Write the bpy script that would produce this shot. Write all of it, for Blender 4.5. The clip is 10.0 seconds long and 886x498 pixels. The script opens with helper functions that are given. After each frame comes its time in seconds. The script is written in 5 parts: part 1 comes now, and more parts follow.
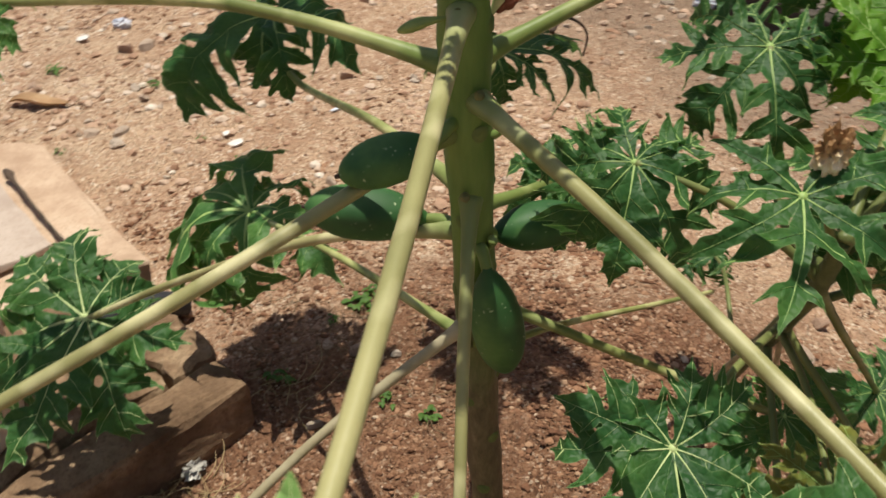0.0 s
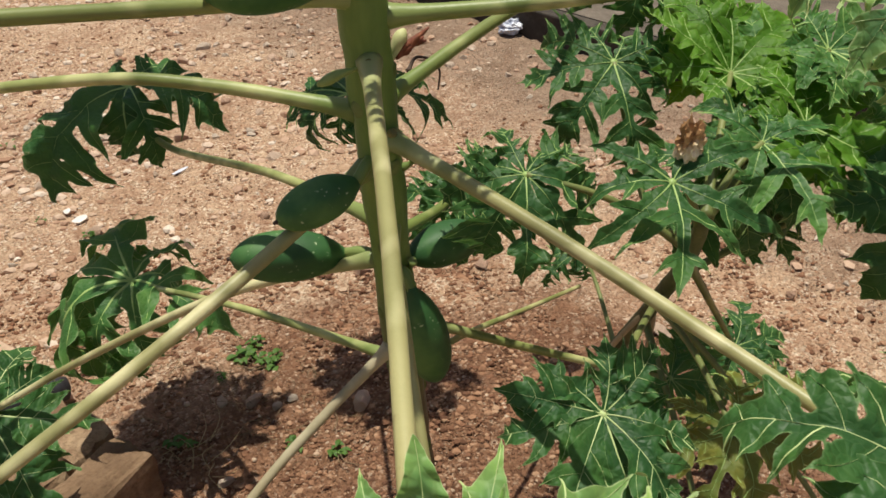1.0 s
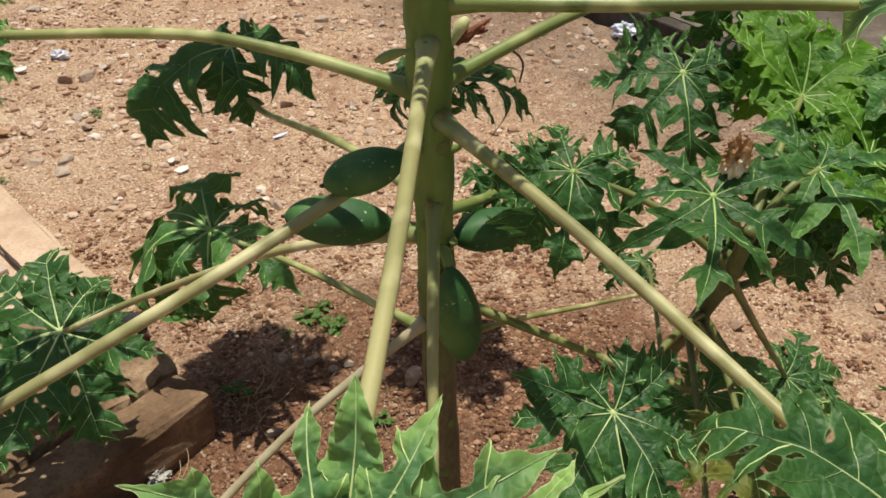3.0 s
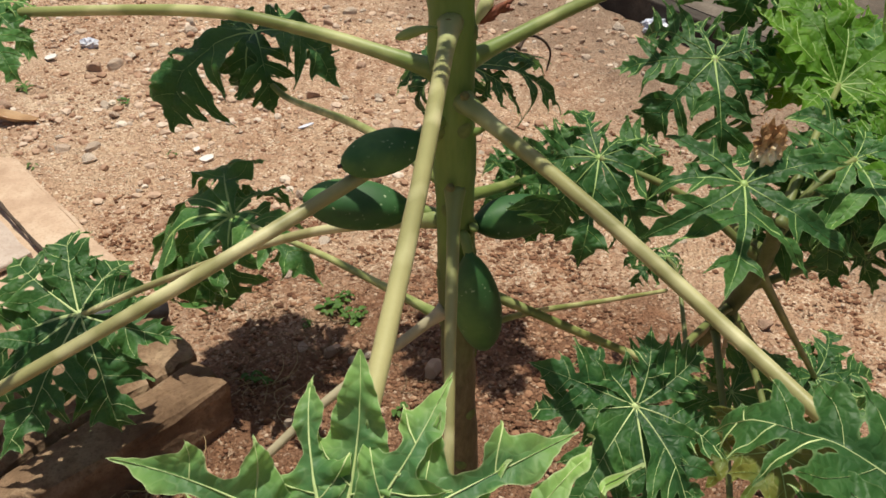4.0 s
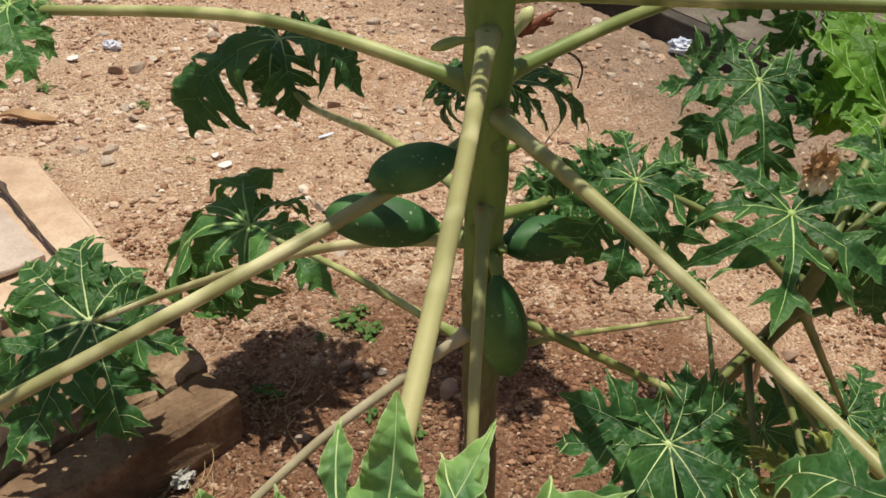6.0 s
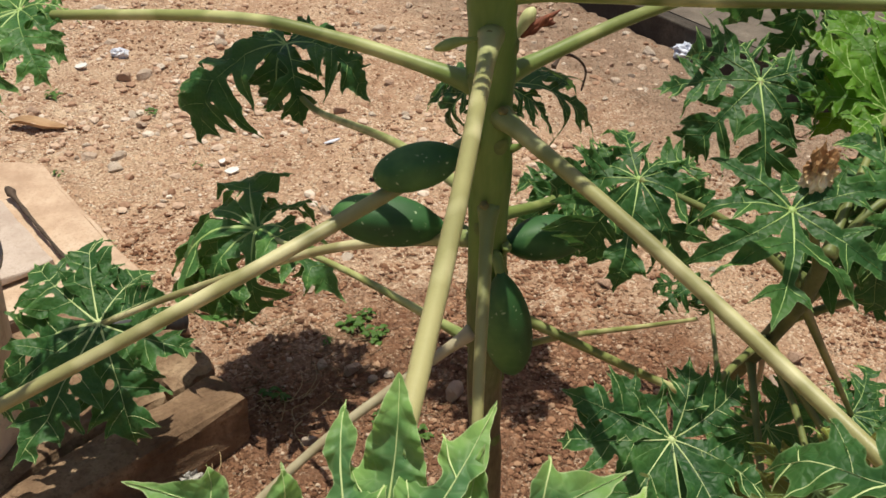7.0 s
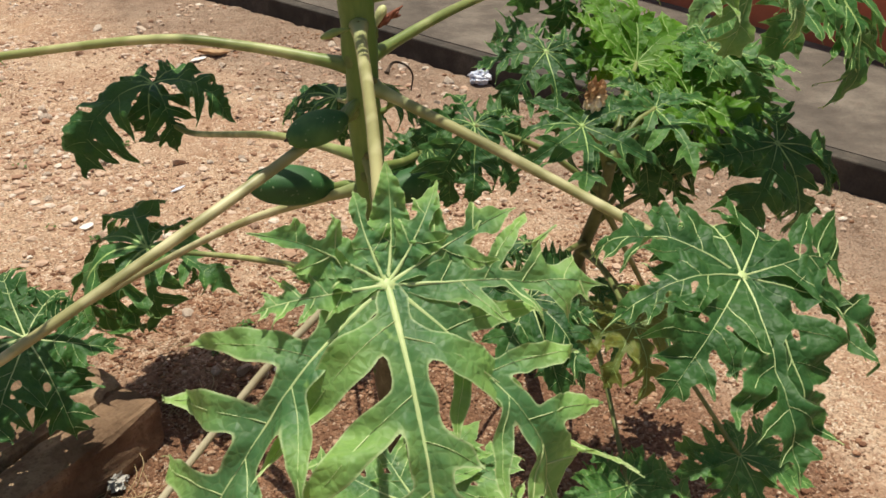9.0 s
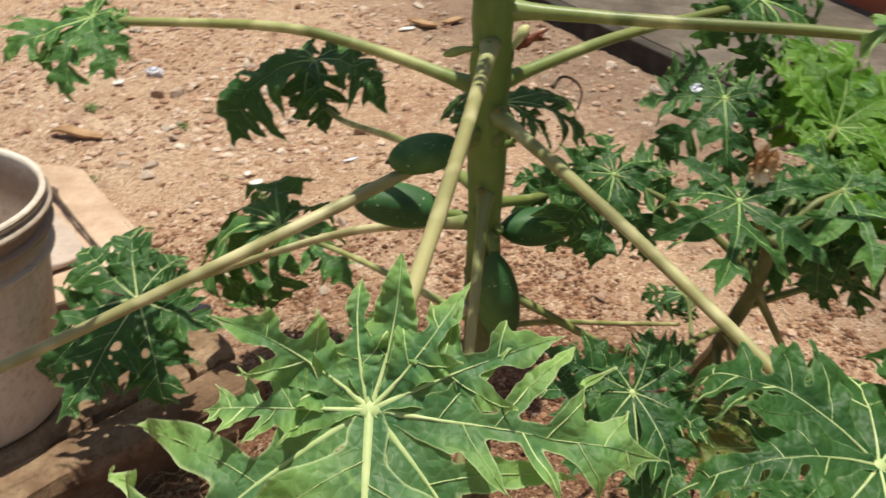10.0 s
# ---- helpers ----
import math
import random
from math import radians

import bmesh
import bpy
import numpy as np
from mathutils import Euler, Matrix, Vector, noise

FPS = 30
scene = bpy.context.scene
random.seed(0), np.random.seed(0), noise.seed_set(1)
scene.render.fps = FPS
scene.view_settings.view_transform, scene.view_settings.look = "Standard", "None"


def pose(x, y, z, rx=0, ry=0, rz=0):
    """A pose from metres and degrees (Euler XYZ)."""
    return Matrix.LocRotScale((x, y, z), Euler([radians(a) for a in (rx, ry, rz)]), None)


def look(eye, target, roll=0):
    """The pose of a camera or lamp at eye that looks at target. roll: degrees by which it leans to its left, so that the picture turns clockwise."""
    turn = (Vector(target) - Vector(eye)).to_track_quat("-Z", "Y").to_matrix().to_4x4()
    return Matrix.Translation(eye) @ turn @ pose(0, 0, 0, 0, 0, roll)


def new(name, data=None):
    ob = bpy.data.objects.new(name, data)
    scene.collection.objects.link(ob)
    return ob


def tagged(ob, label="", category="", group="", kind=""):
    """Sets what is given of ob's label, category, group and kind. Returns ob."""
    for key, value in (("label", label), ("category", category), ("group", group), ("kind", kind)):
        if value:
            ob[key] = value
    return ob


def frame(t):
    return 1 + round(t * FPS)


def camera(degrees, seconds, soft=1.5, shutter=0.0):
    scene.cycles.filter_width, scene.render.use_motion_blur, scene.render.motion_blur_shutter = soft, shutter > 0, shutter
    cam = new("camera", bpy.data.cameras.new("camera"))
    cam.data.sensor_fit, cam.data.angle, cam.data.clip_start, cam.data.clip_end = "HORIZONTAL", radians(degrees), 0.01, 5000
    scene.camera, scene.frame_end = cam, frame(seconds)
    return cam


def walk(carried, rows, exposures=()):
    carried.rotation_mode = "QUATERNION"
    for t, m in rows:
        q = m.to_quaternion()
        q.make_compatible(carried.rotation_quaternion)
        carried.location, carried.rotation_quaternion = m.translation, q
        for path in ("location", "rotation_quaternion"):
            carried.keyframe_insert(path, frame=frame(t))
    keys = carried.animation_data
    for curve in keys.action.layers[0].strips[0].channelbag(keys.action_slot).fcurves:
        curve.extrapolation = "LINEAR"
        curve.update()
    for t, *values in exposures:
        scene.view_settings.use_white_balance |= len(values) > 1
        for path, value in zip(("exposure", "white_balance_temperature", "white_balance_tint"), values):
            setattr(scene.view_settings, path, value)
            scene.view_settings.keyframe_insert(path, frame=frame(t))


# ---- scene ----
# ------------------------------------------------------------ camera and walk
cam = camera(53.9, 10.0, soft=1.6, shutter=0.35)
METRES, EYE, TILT, LEAN, TURN = 1.0, 1.40, -37.0, 0.0, 0.0
ROWS = [
    (0.0, 0.0, 0.0, 0.0, 0.0, 0.0, -0.0),
    (0.5, -0.0951, -0.0504, 0.0005, -7.81, 0.85, 7.43),
    (1.0, -0.1125, -0.0839, -0.0115, -11.06, 1.69, 9.23),
    (1.5, -0.0995, -0.1255, -0.0185, -10.24, 1.51, 8.68),
    (2.0, -0.0878, -0.135, -0.0301, -8.54, 1.16, 6.72),
    (2.5, -0.0651, -0.1371, -0.0284, -6.47, 1.74, 3.54),
    (4.0, -0.0398, -0.1071, -0.0474, -3.06, 1.7, 0.26),
    (4.5, -0.0516, -0.0928, -0.043, -3.41, 1.75, -0.07),
    (5.0, -0.0657, -0.0803, -0.0412, -3.12, 2.28, -1.41),
    (5.5, -0.0599, -0.0636, -0.0348, -2.69, 2.33, -1.85),
    (7.0, -0.0522, -0.0729, -0.0482, -1.88, 3.03, -1.62),
    (7.5, -0.0873, -0.1418, -0.0999, -5.52, 2.7, 2.36),
    (8.0, -0.167, -0.2759, -0.1903, -9.97, 3.9, 5.79),
    (8.5, -0.2005, -0.3541, -0.256, -12.57, 5.33, 7.58),
    (9.0, -0.1901, -0.3686, -0.2423, -12.75, 6.37, 8.32),
    (9.5, -0.1019, -0.28, -0.1676, -8.2, 6.58, 3.86),
    (10.0, -0.0396, -0.2388, -0.1339, -1.23, 5.42, -3.88),
]
walk(cam, [(t, pose(0, 0, EYE, TILT, LEAN, TURN) @ pose(METRES * x, METRES * y, METRES * z, 90 + pitch, roll, yaw)) for t, x, y, z, yaw, pitch, roll in ROWS],
     [(0, -0.02), (6.8, -0.02), (8, 0.13), (9.3, 0.13), (10, 0.1)])

# ------------------------------------------------------------ light
SUN_EL, SUN_AZ = 85.0, 8.0      # azimuth clockwise from +y
world = bpy.data.worlds.new("world")
scene.world = world
world.use_nodes = True
wn, wl = world.node_tree.nodes, world.node_tree.links
sky = wn.new("ShaderNodeTexSky")
sky.sky_type, sky.sun_disc = "NISHITA", False
sky.dust_density, sky.ozone_density = 3.0, 0.7
sky.sun_elevation, sky.sun_rotation = radians(SUN_EL), radians(SUN_AZ)
wl.new(sky.outputs[0], wn["Background"].inputs[0])
wn["Background"].inputs[1].default_value = 0.072
sun = new("sun", bpy.data.lights.new("sun", "SUN"))
sun.data.energy, sun.data.angle, sun.data.color = 5.0, radians(0.55), (1.0, 0.965, 0.82)
ce, se = math.cos(radians(SUN_EL)), math.sin(radians(SUN_EL))
sun_from = Vector((ce * math.sin(radians(SUN_AZ)), ce * math.cos(radians(SUN_AZ)), se))
sun.matrix_world = look(sun_from * 20, (0, 0, 0))


# ------------------------------------------------------------ materials
class Mat:
    """A node material under construction."""

    def __init__(self, name, rough=0.6, spec=0.4):
        self.m = bpy.data.materials.new(name)
        self.m.use_nodes = True
        self.t = self.m.node_tree
        self.b = self.t.nodes["Principled BSDF"]
        self.b.inputs["Roughness"].default_value = rough
        self.b.inputs["Specular IOR Level"].default_value = spec
        self.co = self.t.nodes.new("ShaderNodeTexCoord")
        self.h = None

    def link(self, a, b):
        self.t.links.new(a, b)

    def noise(self, scale, detail=4.0, rough=0.6, stretch=None, coord="Object"):
        n = self.t.nodes.new("ShaderNodeTexNoise")
        n.inputs["Scale"].default_value, n.inputs["Detail"].default_value, n.inputs["Roughness"].default_value = scale, detail, rough
        src = self.co.outputs[coord]
        if stretch:
            mp = self.t.nodes.new("ShaderNodeMapping")
            mp.inputs["Scale"].default_value = stretch
            self.link(src, mp.inputs[0])
            src = mp.outputs[0]
        self.link(src, n.inputs["Vector"])
        return n.outputs["Fac"]

    def ramp(self, fac, stops):
        r = self.t.nodes.new("ShaderNodeValToRGB")
        e = r.color_ramp.elements
        while len(e) < len(stops):
            e.new(0.5)
        for el, (p, c) in zip(e, stops):
            el.position, el.color = p, (*c, 1) if len(c) == 3 else c
        self.link(fac, r.inputs[0])
        return r.outputs[0]

    def mix(self, fac, a, b, mode="MIX"):
        n = self.t.nodes.new("ShaderNodeMix")
        n.data_type, n.blend_type = "RGBA", mode
        for sock, v in ((n.inputs[0], fac), (n.inputs[6], a), (n.inputs[7], b)):
            if isinstance(v, (int, float)):
                sock.default_value = v
            elif isinstance(v, tuple):
                sock.default_value = (*v, 1)
            else:
                self.link(v, sock)
        return n.outputs[2]

    def maths(self, op, a, b=0.5):
        n = self.t.nodes.new("ShaderNodeMath")
        n.operation = op
        for sock, v in ((n.inputs[0], a), (n.inputs[1], b)):
            if isinstance(v, (int, float)):
                sock.default_value = v
            else:
                self.link(v, sock)
        return n.outputs[0]

    def random(self):
        return self.t.nodes.new("ShaderNodeObjectInfo").outputs["Random"]

    def island(self):
        return self.t.nodes.new("ShaderNodeNewGeometry").outputs["Random Per Island"]

    def colour(self, c):
        self.link(c, self.b.inputs["Base Color"])
        return self

    def bump(self, fac, dist, strength=0.6):
        n = self.t.nodes.new("ShaderNodeBump")
        n.inputs["Strength"].default_value, n.inputs["Distance"].default_value = strength, dist
        self.link(fac, n.inputs["Height"])
        if self.h:
            self.link(self.h, n.inputs["Normal"])
        self.h = n.outputs[0]
        self.link(self.h, self.b.inputs["Normal"])
        return self

    def rough(self, fac, lo, hi):
        n = self.t.nodes.new("ShaderNodeMapRange")
        n.inputs["To Min"].default_value, n.inputs["To Max"].default_value = lo, hi
        self.link(fac, n.inputs[0])
        self.link(n.outputs[0], self.b.inputs["Roughness"])
        return self


def leaf_material(name, dark, mid, light, edge, trans=0.35, tips=0.35):
    k = Mat(name, 0.42, 0.27)
    big, fine = k.noise(11, 4, 0.65), k.noise(90, 5, 0.7)
    c = k.ramp(big, [(0.3, dark), (0.5, mid), (0.8, light)])
    c = k.mix(k.maths("MULTIPLY", k.random(), 0.2), c, light)
    # net of fine veins
    net = k.t.nodes.new("ShaderNodeTexVoronoi")
    net.feature = "DISTANCE_TO_EDGE"
    net.inputs["Scale"].default_value = 95
    warp = k.t.nodes.new("ShaderNodeVectorMath")
    warp.operation = "ADD"
    wob = k.t.nodes.new("ShaderNodeTexNoise")
    wob.inputs["Scale"].default_value = 40
    sc = k.t.nodes.new("ShaderNodeVectorMath")
    sc.operation = "SCALE"
    sc.inputs["Scale"].default_value = 0.012
    k.link(k.co.outputs["Object"], wob.inputs["Vector"])
    k.link(wob.outputs["Color"], sc.inputs[0])
    k.link(k.co.outputs["Object"], warp.inputs[0])
    k.link(sc.outputs[0], warp.inputs[1])
    k.link(warp.outputs[0], net.inputs["Vector"])
    lines = k.ramp(net.outputs["Distance"], [(0.0, (1, 1, 1)), (0.09, (0, 0, 0))])
    c = k.mix(k.maths("MULTIPLY", lines, 0.13), c, edge)
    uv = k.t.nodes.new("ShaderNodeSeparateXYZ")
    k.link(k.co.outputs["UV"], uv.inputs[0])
    # paler tips: partly their own yellow-green, partly sunlight painted into the colour
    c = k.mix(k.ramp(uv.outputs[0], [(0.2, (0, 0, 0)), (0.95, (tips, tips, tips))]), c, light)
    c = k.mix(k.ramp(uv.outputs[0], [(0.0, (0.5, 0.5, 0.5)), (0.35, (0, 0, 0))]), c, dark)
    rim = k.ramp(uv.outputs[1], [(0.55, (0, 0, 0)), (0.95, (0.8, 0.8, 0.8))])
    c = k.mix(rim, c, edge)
    spots = k.ramp(k.noise(33, 3), [(0.68, (0, 0, 0)), (0.76, (0.7, 0.7, 0.7))])
    c = k.mix(spots, c, light)
    c = k.mix(k.maths("MULTIPLY", fine, 0.25), c, dark)
    k.colour(c)
    k.bump(net.outputs["Distance"], 0.004, 0.55).bump(k.noise(30, 3), 0.010, 0.5).bump(fine, 0.001, 0.5)
    k.rough(big, 0.36, 0.58)
    tr = k.t.nodes.new("ShaderNodeBsdfTranslucent")
    k.link(k.mix(0.6, c, light), tr.inputs[0])
    ms = k.t.nodes.new("ShaderNodeMixShader")
    ms.inputs[0].default_value = trans
    k.link(k.b.outputs[0], ms.inputs[1])
    k.link(tr.outputs[0], ms.inputs[2])
    k.link(ms.outputs[0], k.t.nodes["Material Output"].inputs[0])
    return k.m


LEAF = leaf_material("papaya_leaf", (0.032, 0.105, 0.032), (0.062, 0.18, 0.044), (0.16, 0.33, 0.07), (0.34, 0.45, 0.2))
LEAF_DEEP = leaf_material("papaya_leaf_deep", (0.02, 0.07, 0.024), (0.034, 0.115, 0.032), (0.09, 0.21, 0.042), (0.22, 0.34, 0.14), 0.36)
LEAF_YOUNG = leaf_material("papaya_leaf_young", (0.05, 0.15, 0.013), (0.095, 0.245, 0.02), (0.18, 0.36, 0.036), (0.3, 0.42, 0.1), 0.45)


# brighter copy for the front leaves, some of their sunlight put into the colour
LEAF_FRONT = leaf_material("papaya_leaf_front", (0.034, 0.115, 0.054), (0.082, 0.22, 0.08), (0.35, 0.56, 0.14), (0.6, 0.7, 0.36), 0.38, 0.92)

LEAF_OLD = leaf_material("papaya_leaf_yellowing", (0.055, 0.125, 0.028), (0.1, 0.165, 0.034), (0.3, 0.27, 0.055), (0.3, 0.29, 0.12), 0.4, 0.5)


def simple(name, stops, scale, rough, bump=(), spec=0.4, detail=5, stretch=None, by="none"):
    k = Mat(name, rough, spec)
    f = k.noise(scale, detail, 0.65, stretch)
    c = k.ramp(f, stops)
    if by == "object":
        c = k.mix(k.maths("MULTIPLY", k.random(), 0.6), c, stops[-1][1])
    k.colour(c)
    for sc, dist in bump:
        k.bump(k.noise(sc, 5, 0.7, stretch), dist, 0.7)
    return k.m


VEIN = simple("leaf_vein_pale", [(0.3, (0.36, 0.46, 0.18)), (0.7, (0.53, 0.6, 0.28))], 40, 0.5)
VEIN_DIM = simple("leaf_vein_green", [(0.3, (0.24, 0.36, 0.10)), (0.7, (0.36, 0.48, 0.16))], 40, 0.5)


def stalk_material(name, stops, sun_dapple, low):
    k = Mat(name, 0.42, 0.4)
    a, b, f = k.noise(5, 3, 0.5), k.noise(13, 2, 0.5), k.noise(150, 4, 0.7)
    c = k.ramp(a, stops)
    # cream patches: dappled sunlight painted into the colour, along with pale scars
    c = k.mix(k.ramp(b, [(low, (0, 0, 0)), (low + 0.14, (0.8, 0.8, 0.8))]), c, sun_dapple)
    c = k.mix(k.ramp(k.noise(40, 3), [(0.68, (0, 0, 0)), (0.74, (0.4, 0.4, 0.4))]), c, (0.24, 0.18, 0.08))
    # green towards the trunk
    uv = k.t.nodes.new("ShaderNodeSeparateXYZ")
    k.link(k.co.outputs["UV"], uv.inputs[0])
    fresh = k.t.nodes.new("ShaderNodeMapRange")
    fresh.inputs["From Min"].default_value, fresh.inputs["From Max"].default_value, fresh.inputs["To Min"].default_value, fresh.inputs["To Max"].default_value = 0.0, 0.2, 0.85, 0.0
    k.link(k.maths("ADD", uv.outputs[0], k.maths("MULTIPLY", a, 0.06)), fresh.inputs[0])
    c = k.mix(fresh.outputs[0], c, (0.14, 0.22, 0.05))
    c = k.mix(k.maths("MULTIPLY", f, 0.2), c, (0.14, 0.15, 0.05))
    k.colour(c).bump(b, 0.001, 0.4).bump(f, 0.0006, 0.6)
    return k.m


STALK = stalk_material("leaf_stalk_green", [(0.32, (0.115, 0.145, 0.04)), (0.5, (0.2, 0.23, 0.07)), (0.68, (0.34, 0.36, 0.13))], (0.56, 0.55, 0.26), 0.5)
STALK_PALE = stalk_material("leaf_stalk_pale", [(0.32, (0.19, 0.18, 0.075)), (0.5, (0.30, 0.28, 0.12)), (0.68, (0.42, 0.38, 0.18))], (0.68, 0.62, 0.36), 0.47)
STALK_DARK = simple("young_stalk_green", [(0.3, (0.09, 0.11, 0.035)), (0.5, (0.15, 0.175, 0.055)), (0.72, (0.25, 0.26, 0.09))], 9, 0.5, [(60, 0.0008)])
STALK_DRY = simple("leaf_stalk_dry", [(0.3, (0.3, 0.25, 0.15)), (0.7, (0.5, 0.44, 0.3))], 12, 0.6, [(70, 0.001)])


def trunk_material():
    k = Mat("papaya_trunk", 0.5, 0.35)
    a, b = k.noise(14, 5, 0.6, (1, 1, 0.25)), k.noise(90, 5, 0.7, (1, 1, 0.35))
    c = k.ramp(a, [(0.28, (0.055, 0.11, 0.024)), (0.5, (0.125, 0.215, 0.042)), (0.72, (0.25, 0.35, 0.085))])
    c = k.mix(k.maths("MULTIPLY", b, 0.25), c, (0.07, 0.10, 0.035))
    # lower trunk: older, brownish bark, with its shade put into the colour as well
    xyz = k.t.nodes.new("ShaderNodeSeparateXYZ")
    k.link(k.co.outputs["Object"], xyz.inputs[0])
    edge = k.maths("ADD", xyz.outputs[2], k.maths("MULTIPLY", k.noise(9, 5, 0.65), 0.5))
    old = k.t.nodes.new("ShaderNodeMapRange")
    old.inputs["From Min"].default_value, old.inputs["From Max"].default_value = 1.12, 0.82
    k.link(edge, old.inputs[0])
    shaded_bark = k.ramp(b, [(0.3, (0.075, 0.062, 0.032)), (0.55, (0.15, 0.125, 0.068)), (0.75, (0.25, 0.21, 0.125))])
    c = k.mix(old.outputs[0], c, shaded_bark)
    k.colour(c).bump(a, 0.004, 0.5).bump(b, 0.0012, 0.7)
    return k.m


TRUNK = trunk_material()
TRUNK_DARK = simple("young_trunk_bark", [(0.3, (0.045, 0.055, 0.022)), (0.5, (0.09, 0.105, 0.04)), (0.72, (0.18, 0.185, 0.075))], 18, 0.7, [(60, 0.003)], stretch=(1, 1, 0.4))


def fruit_material():
    k = Mat("papaya_skin", 0.38, 0.45)
    a, b = k.noise(10, 4), k.noise(55, 4)
    c = k.ramp(a, [(0.28, (0.014, 0.058, 0.015)), (0.5, (0.03, 0.105, 0.026)), (0.74, (0.1, 0.21, 0.05))])
    v = k.t.nodes.new("ShaderNodeTexVoronoi")
    v.inputs["Scale"].default_value = 120
    shift = k.t.nodes.new("ShaderNodeVectorMath")
    shift.operation = "MULTIPLY_ADD"
    shift.inputs[1].default_value = (0.012, 0.012, 0.012)
    wob = k.t.nodes.new("ShaderNodeTexNoise")
    wob.inputs["Scale"].default_value = 90
    k.link(k.co.outputs["Object"], wob.inputs["Vector"])
    k.link(wob.outputs["Color"], shift.inputs[0])
    k.link(k.co.outputs["Object"], shift.inputs[2])
    k.link(shift.outputs[0], v.inputs["Vector"])
    spots = k.ramp(v.outputs["Distance"], [(0.11, (1, 1, 1)), (0.2, (0, 0, 0))])
    few = k.ramp(k.noise(24, 2), [(0.48, (0, 0, 0)), (0.6, (0.8, 0.8, 0.8))])
    c = k.mix(k.mix(1.0, spots, few, "MULTIPLY"), c, (0.42, 0.5, 0.3))
    k.colour(c).bump(a, 0.004, 0.4).bump(b, 0.0008, 0.5)
    k.rough(b, 0.5, 0.72)
    return k.m


FRUIT = fruit_material()
SCAR = simple("bud_scar_brown", [(0.3, (0.1, 0.105, 0.035)), (0.7, (0.22, 0.2, 0.07))], 60, 0.8, [(90, 0.001)])
DRIED = simple("dried_leaf", [(0.3, (0.16, 0.075, 0.03)), (0.48, (0.36, 0.2, 0.09)), (0.55, (0.6, 0.42, 0.24)), (0.62, (0.82, 0.72, 0.54))], 11, 0.8, [(60, 0.0015)])


def soil_material():
    k = Mat("laterite_soil", 0.95, 0.2)
    big, mid, fine, grit = k.noise(0.9, 4), k.noise(8, 6, 0.7), k.noise(60, 6, 0.75), k.noise(190, 4, 0.7)
    c = k.ramp(big, [(0.3, (0.50, 0.31, 0.19)), (0.5, (0.62, 0.435, 0.295)), (0.7, (0.72, 0.56, 0.41))])
    c = k.mix(k.ramp(k.noise(2.6, 5, 0.65), [(0.4, (0.75, 0.75, 0.75)), (0.58, (0, 0, 0))]), c, (0.38, 0.215, 0.135))
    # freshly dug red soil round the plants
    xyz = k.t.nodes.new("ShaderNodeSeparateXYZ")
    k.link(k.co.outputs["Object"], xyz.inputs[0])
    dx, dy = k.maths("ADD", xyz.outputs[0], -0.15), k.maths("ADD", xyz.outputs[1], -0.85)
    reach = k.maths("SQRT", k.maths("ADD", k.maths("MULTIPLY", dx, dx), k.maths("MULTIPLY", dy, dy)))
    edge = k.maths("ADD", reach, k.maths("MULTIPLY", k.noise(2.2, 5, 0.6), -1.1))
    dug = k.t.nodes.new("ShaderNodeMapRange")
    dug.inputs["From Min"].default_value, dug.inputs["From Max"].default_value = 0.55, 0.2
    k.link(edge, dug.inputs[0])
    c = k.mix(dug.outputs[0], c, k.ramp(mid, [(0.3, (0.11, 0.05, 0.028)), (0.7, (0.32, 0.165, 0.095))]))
    c = k.mix(k.ramp(mid, [(0.32, (0.7, 0.7, 0.7)), (0.5, (0, 0, 0))]), c, (0.29, 0.155, 0.095))
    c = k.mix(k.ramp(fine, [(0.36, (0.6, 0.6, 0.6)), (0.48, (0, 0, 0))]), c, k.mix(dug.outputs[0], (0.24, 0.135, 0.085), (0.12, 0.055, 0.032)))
    c = k.mix(k.ramp(fine, [(0.58, (0, 0, 0)), (0.68, (0.6, 0.6, 0.6))]), c, (0.72, 0.57, 0.45))
    c = k.mix(k.ramp(grit, [(0.38, (0.3, 0.3, 0.3)), (0.52, (0, 0, 0))]), c, (0.28, 0.155, 0.1))
    # packed grit of two sizes
    for scale, lo, hi, deep in ((70, 0.52, 0.66, 0.009), (170, 0.42, 0.58, 0.004)):
        cell = k.t.nodes.new("ShaderNodeTexVoronoi")
        cell.inputs["Scale"].default_value = scale
        k.link(k.co.outputs["Object"], cell.inputs["Vector"])
        tone = k.t.nodes.new("ShaderNodeSeparateColor")
        k.link(cell.outputs["Color"], tone.inputs[0])
        far = k.ramp(tone.outputs[0], [(0.0, (0.25, 0.115, 0.065)), (0.35, (0.45, 0.27, 0.17)), (0.7, (0.62, 0.44, 0.3)), (1.0, (0.82, 0.69, 0.55))])
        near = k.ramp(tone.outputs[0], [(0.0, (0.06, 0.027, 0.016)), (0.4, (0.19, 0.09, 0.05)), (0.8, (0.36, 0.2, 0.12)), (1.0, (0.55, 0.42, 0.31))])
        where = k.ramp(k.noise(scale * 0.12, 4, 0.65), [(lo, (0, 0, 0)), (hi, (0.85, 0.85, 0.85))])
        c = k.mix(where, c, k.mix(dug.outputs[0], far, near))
        k.bump(k.ramp(cell.outputs["Distance"], [(0.1, (1, 1, 1)), (0.7, (0, 0, 0))]), deep, 0.8)
    # darker grey-brown earth along the veranda step, its edge broken by noise
    along = k.maths("ADD", k.maths("MULTIPLY", xyz.outputs[0], 0.8416), k.maths("MULTIPLY", xyz.outputs[1], 0.5401))
    strip = k.maths("ADD", along, k.maths("MULTIPLY", k.noise(2.5, 5, 0.65), 1.2))
    greyed = k.t.nodes.new("ShaderNodeMapRange")
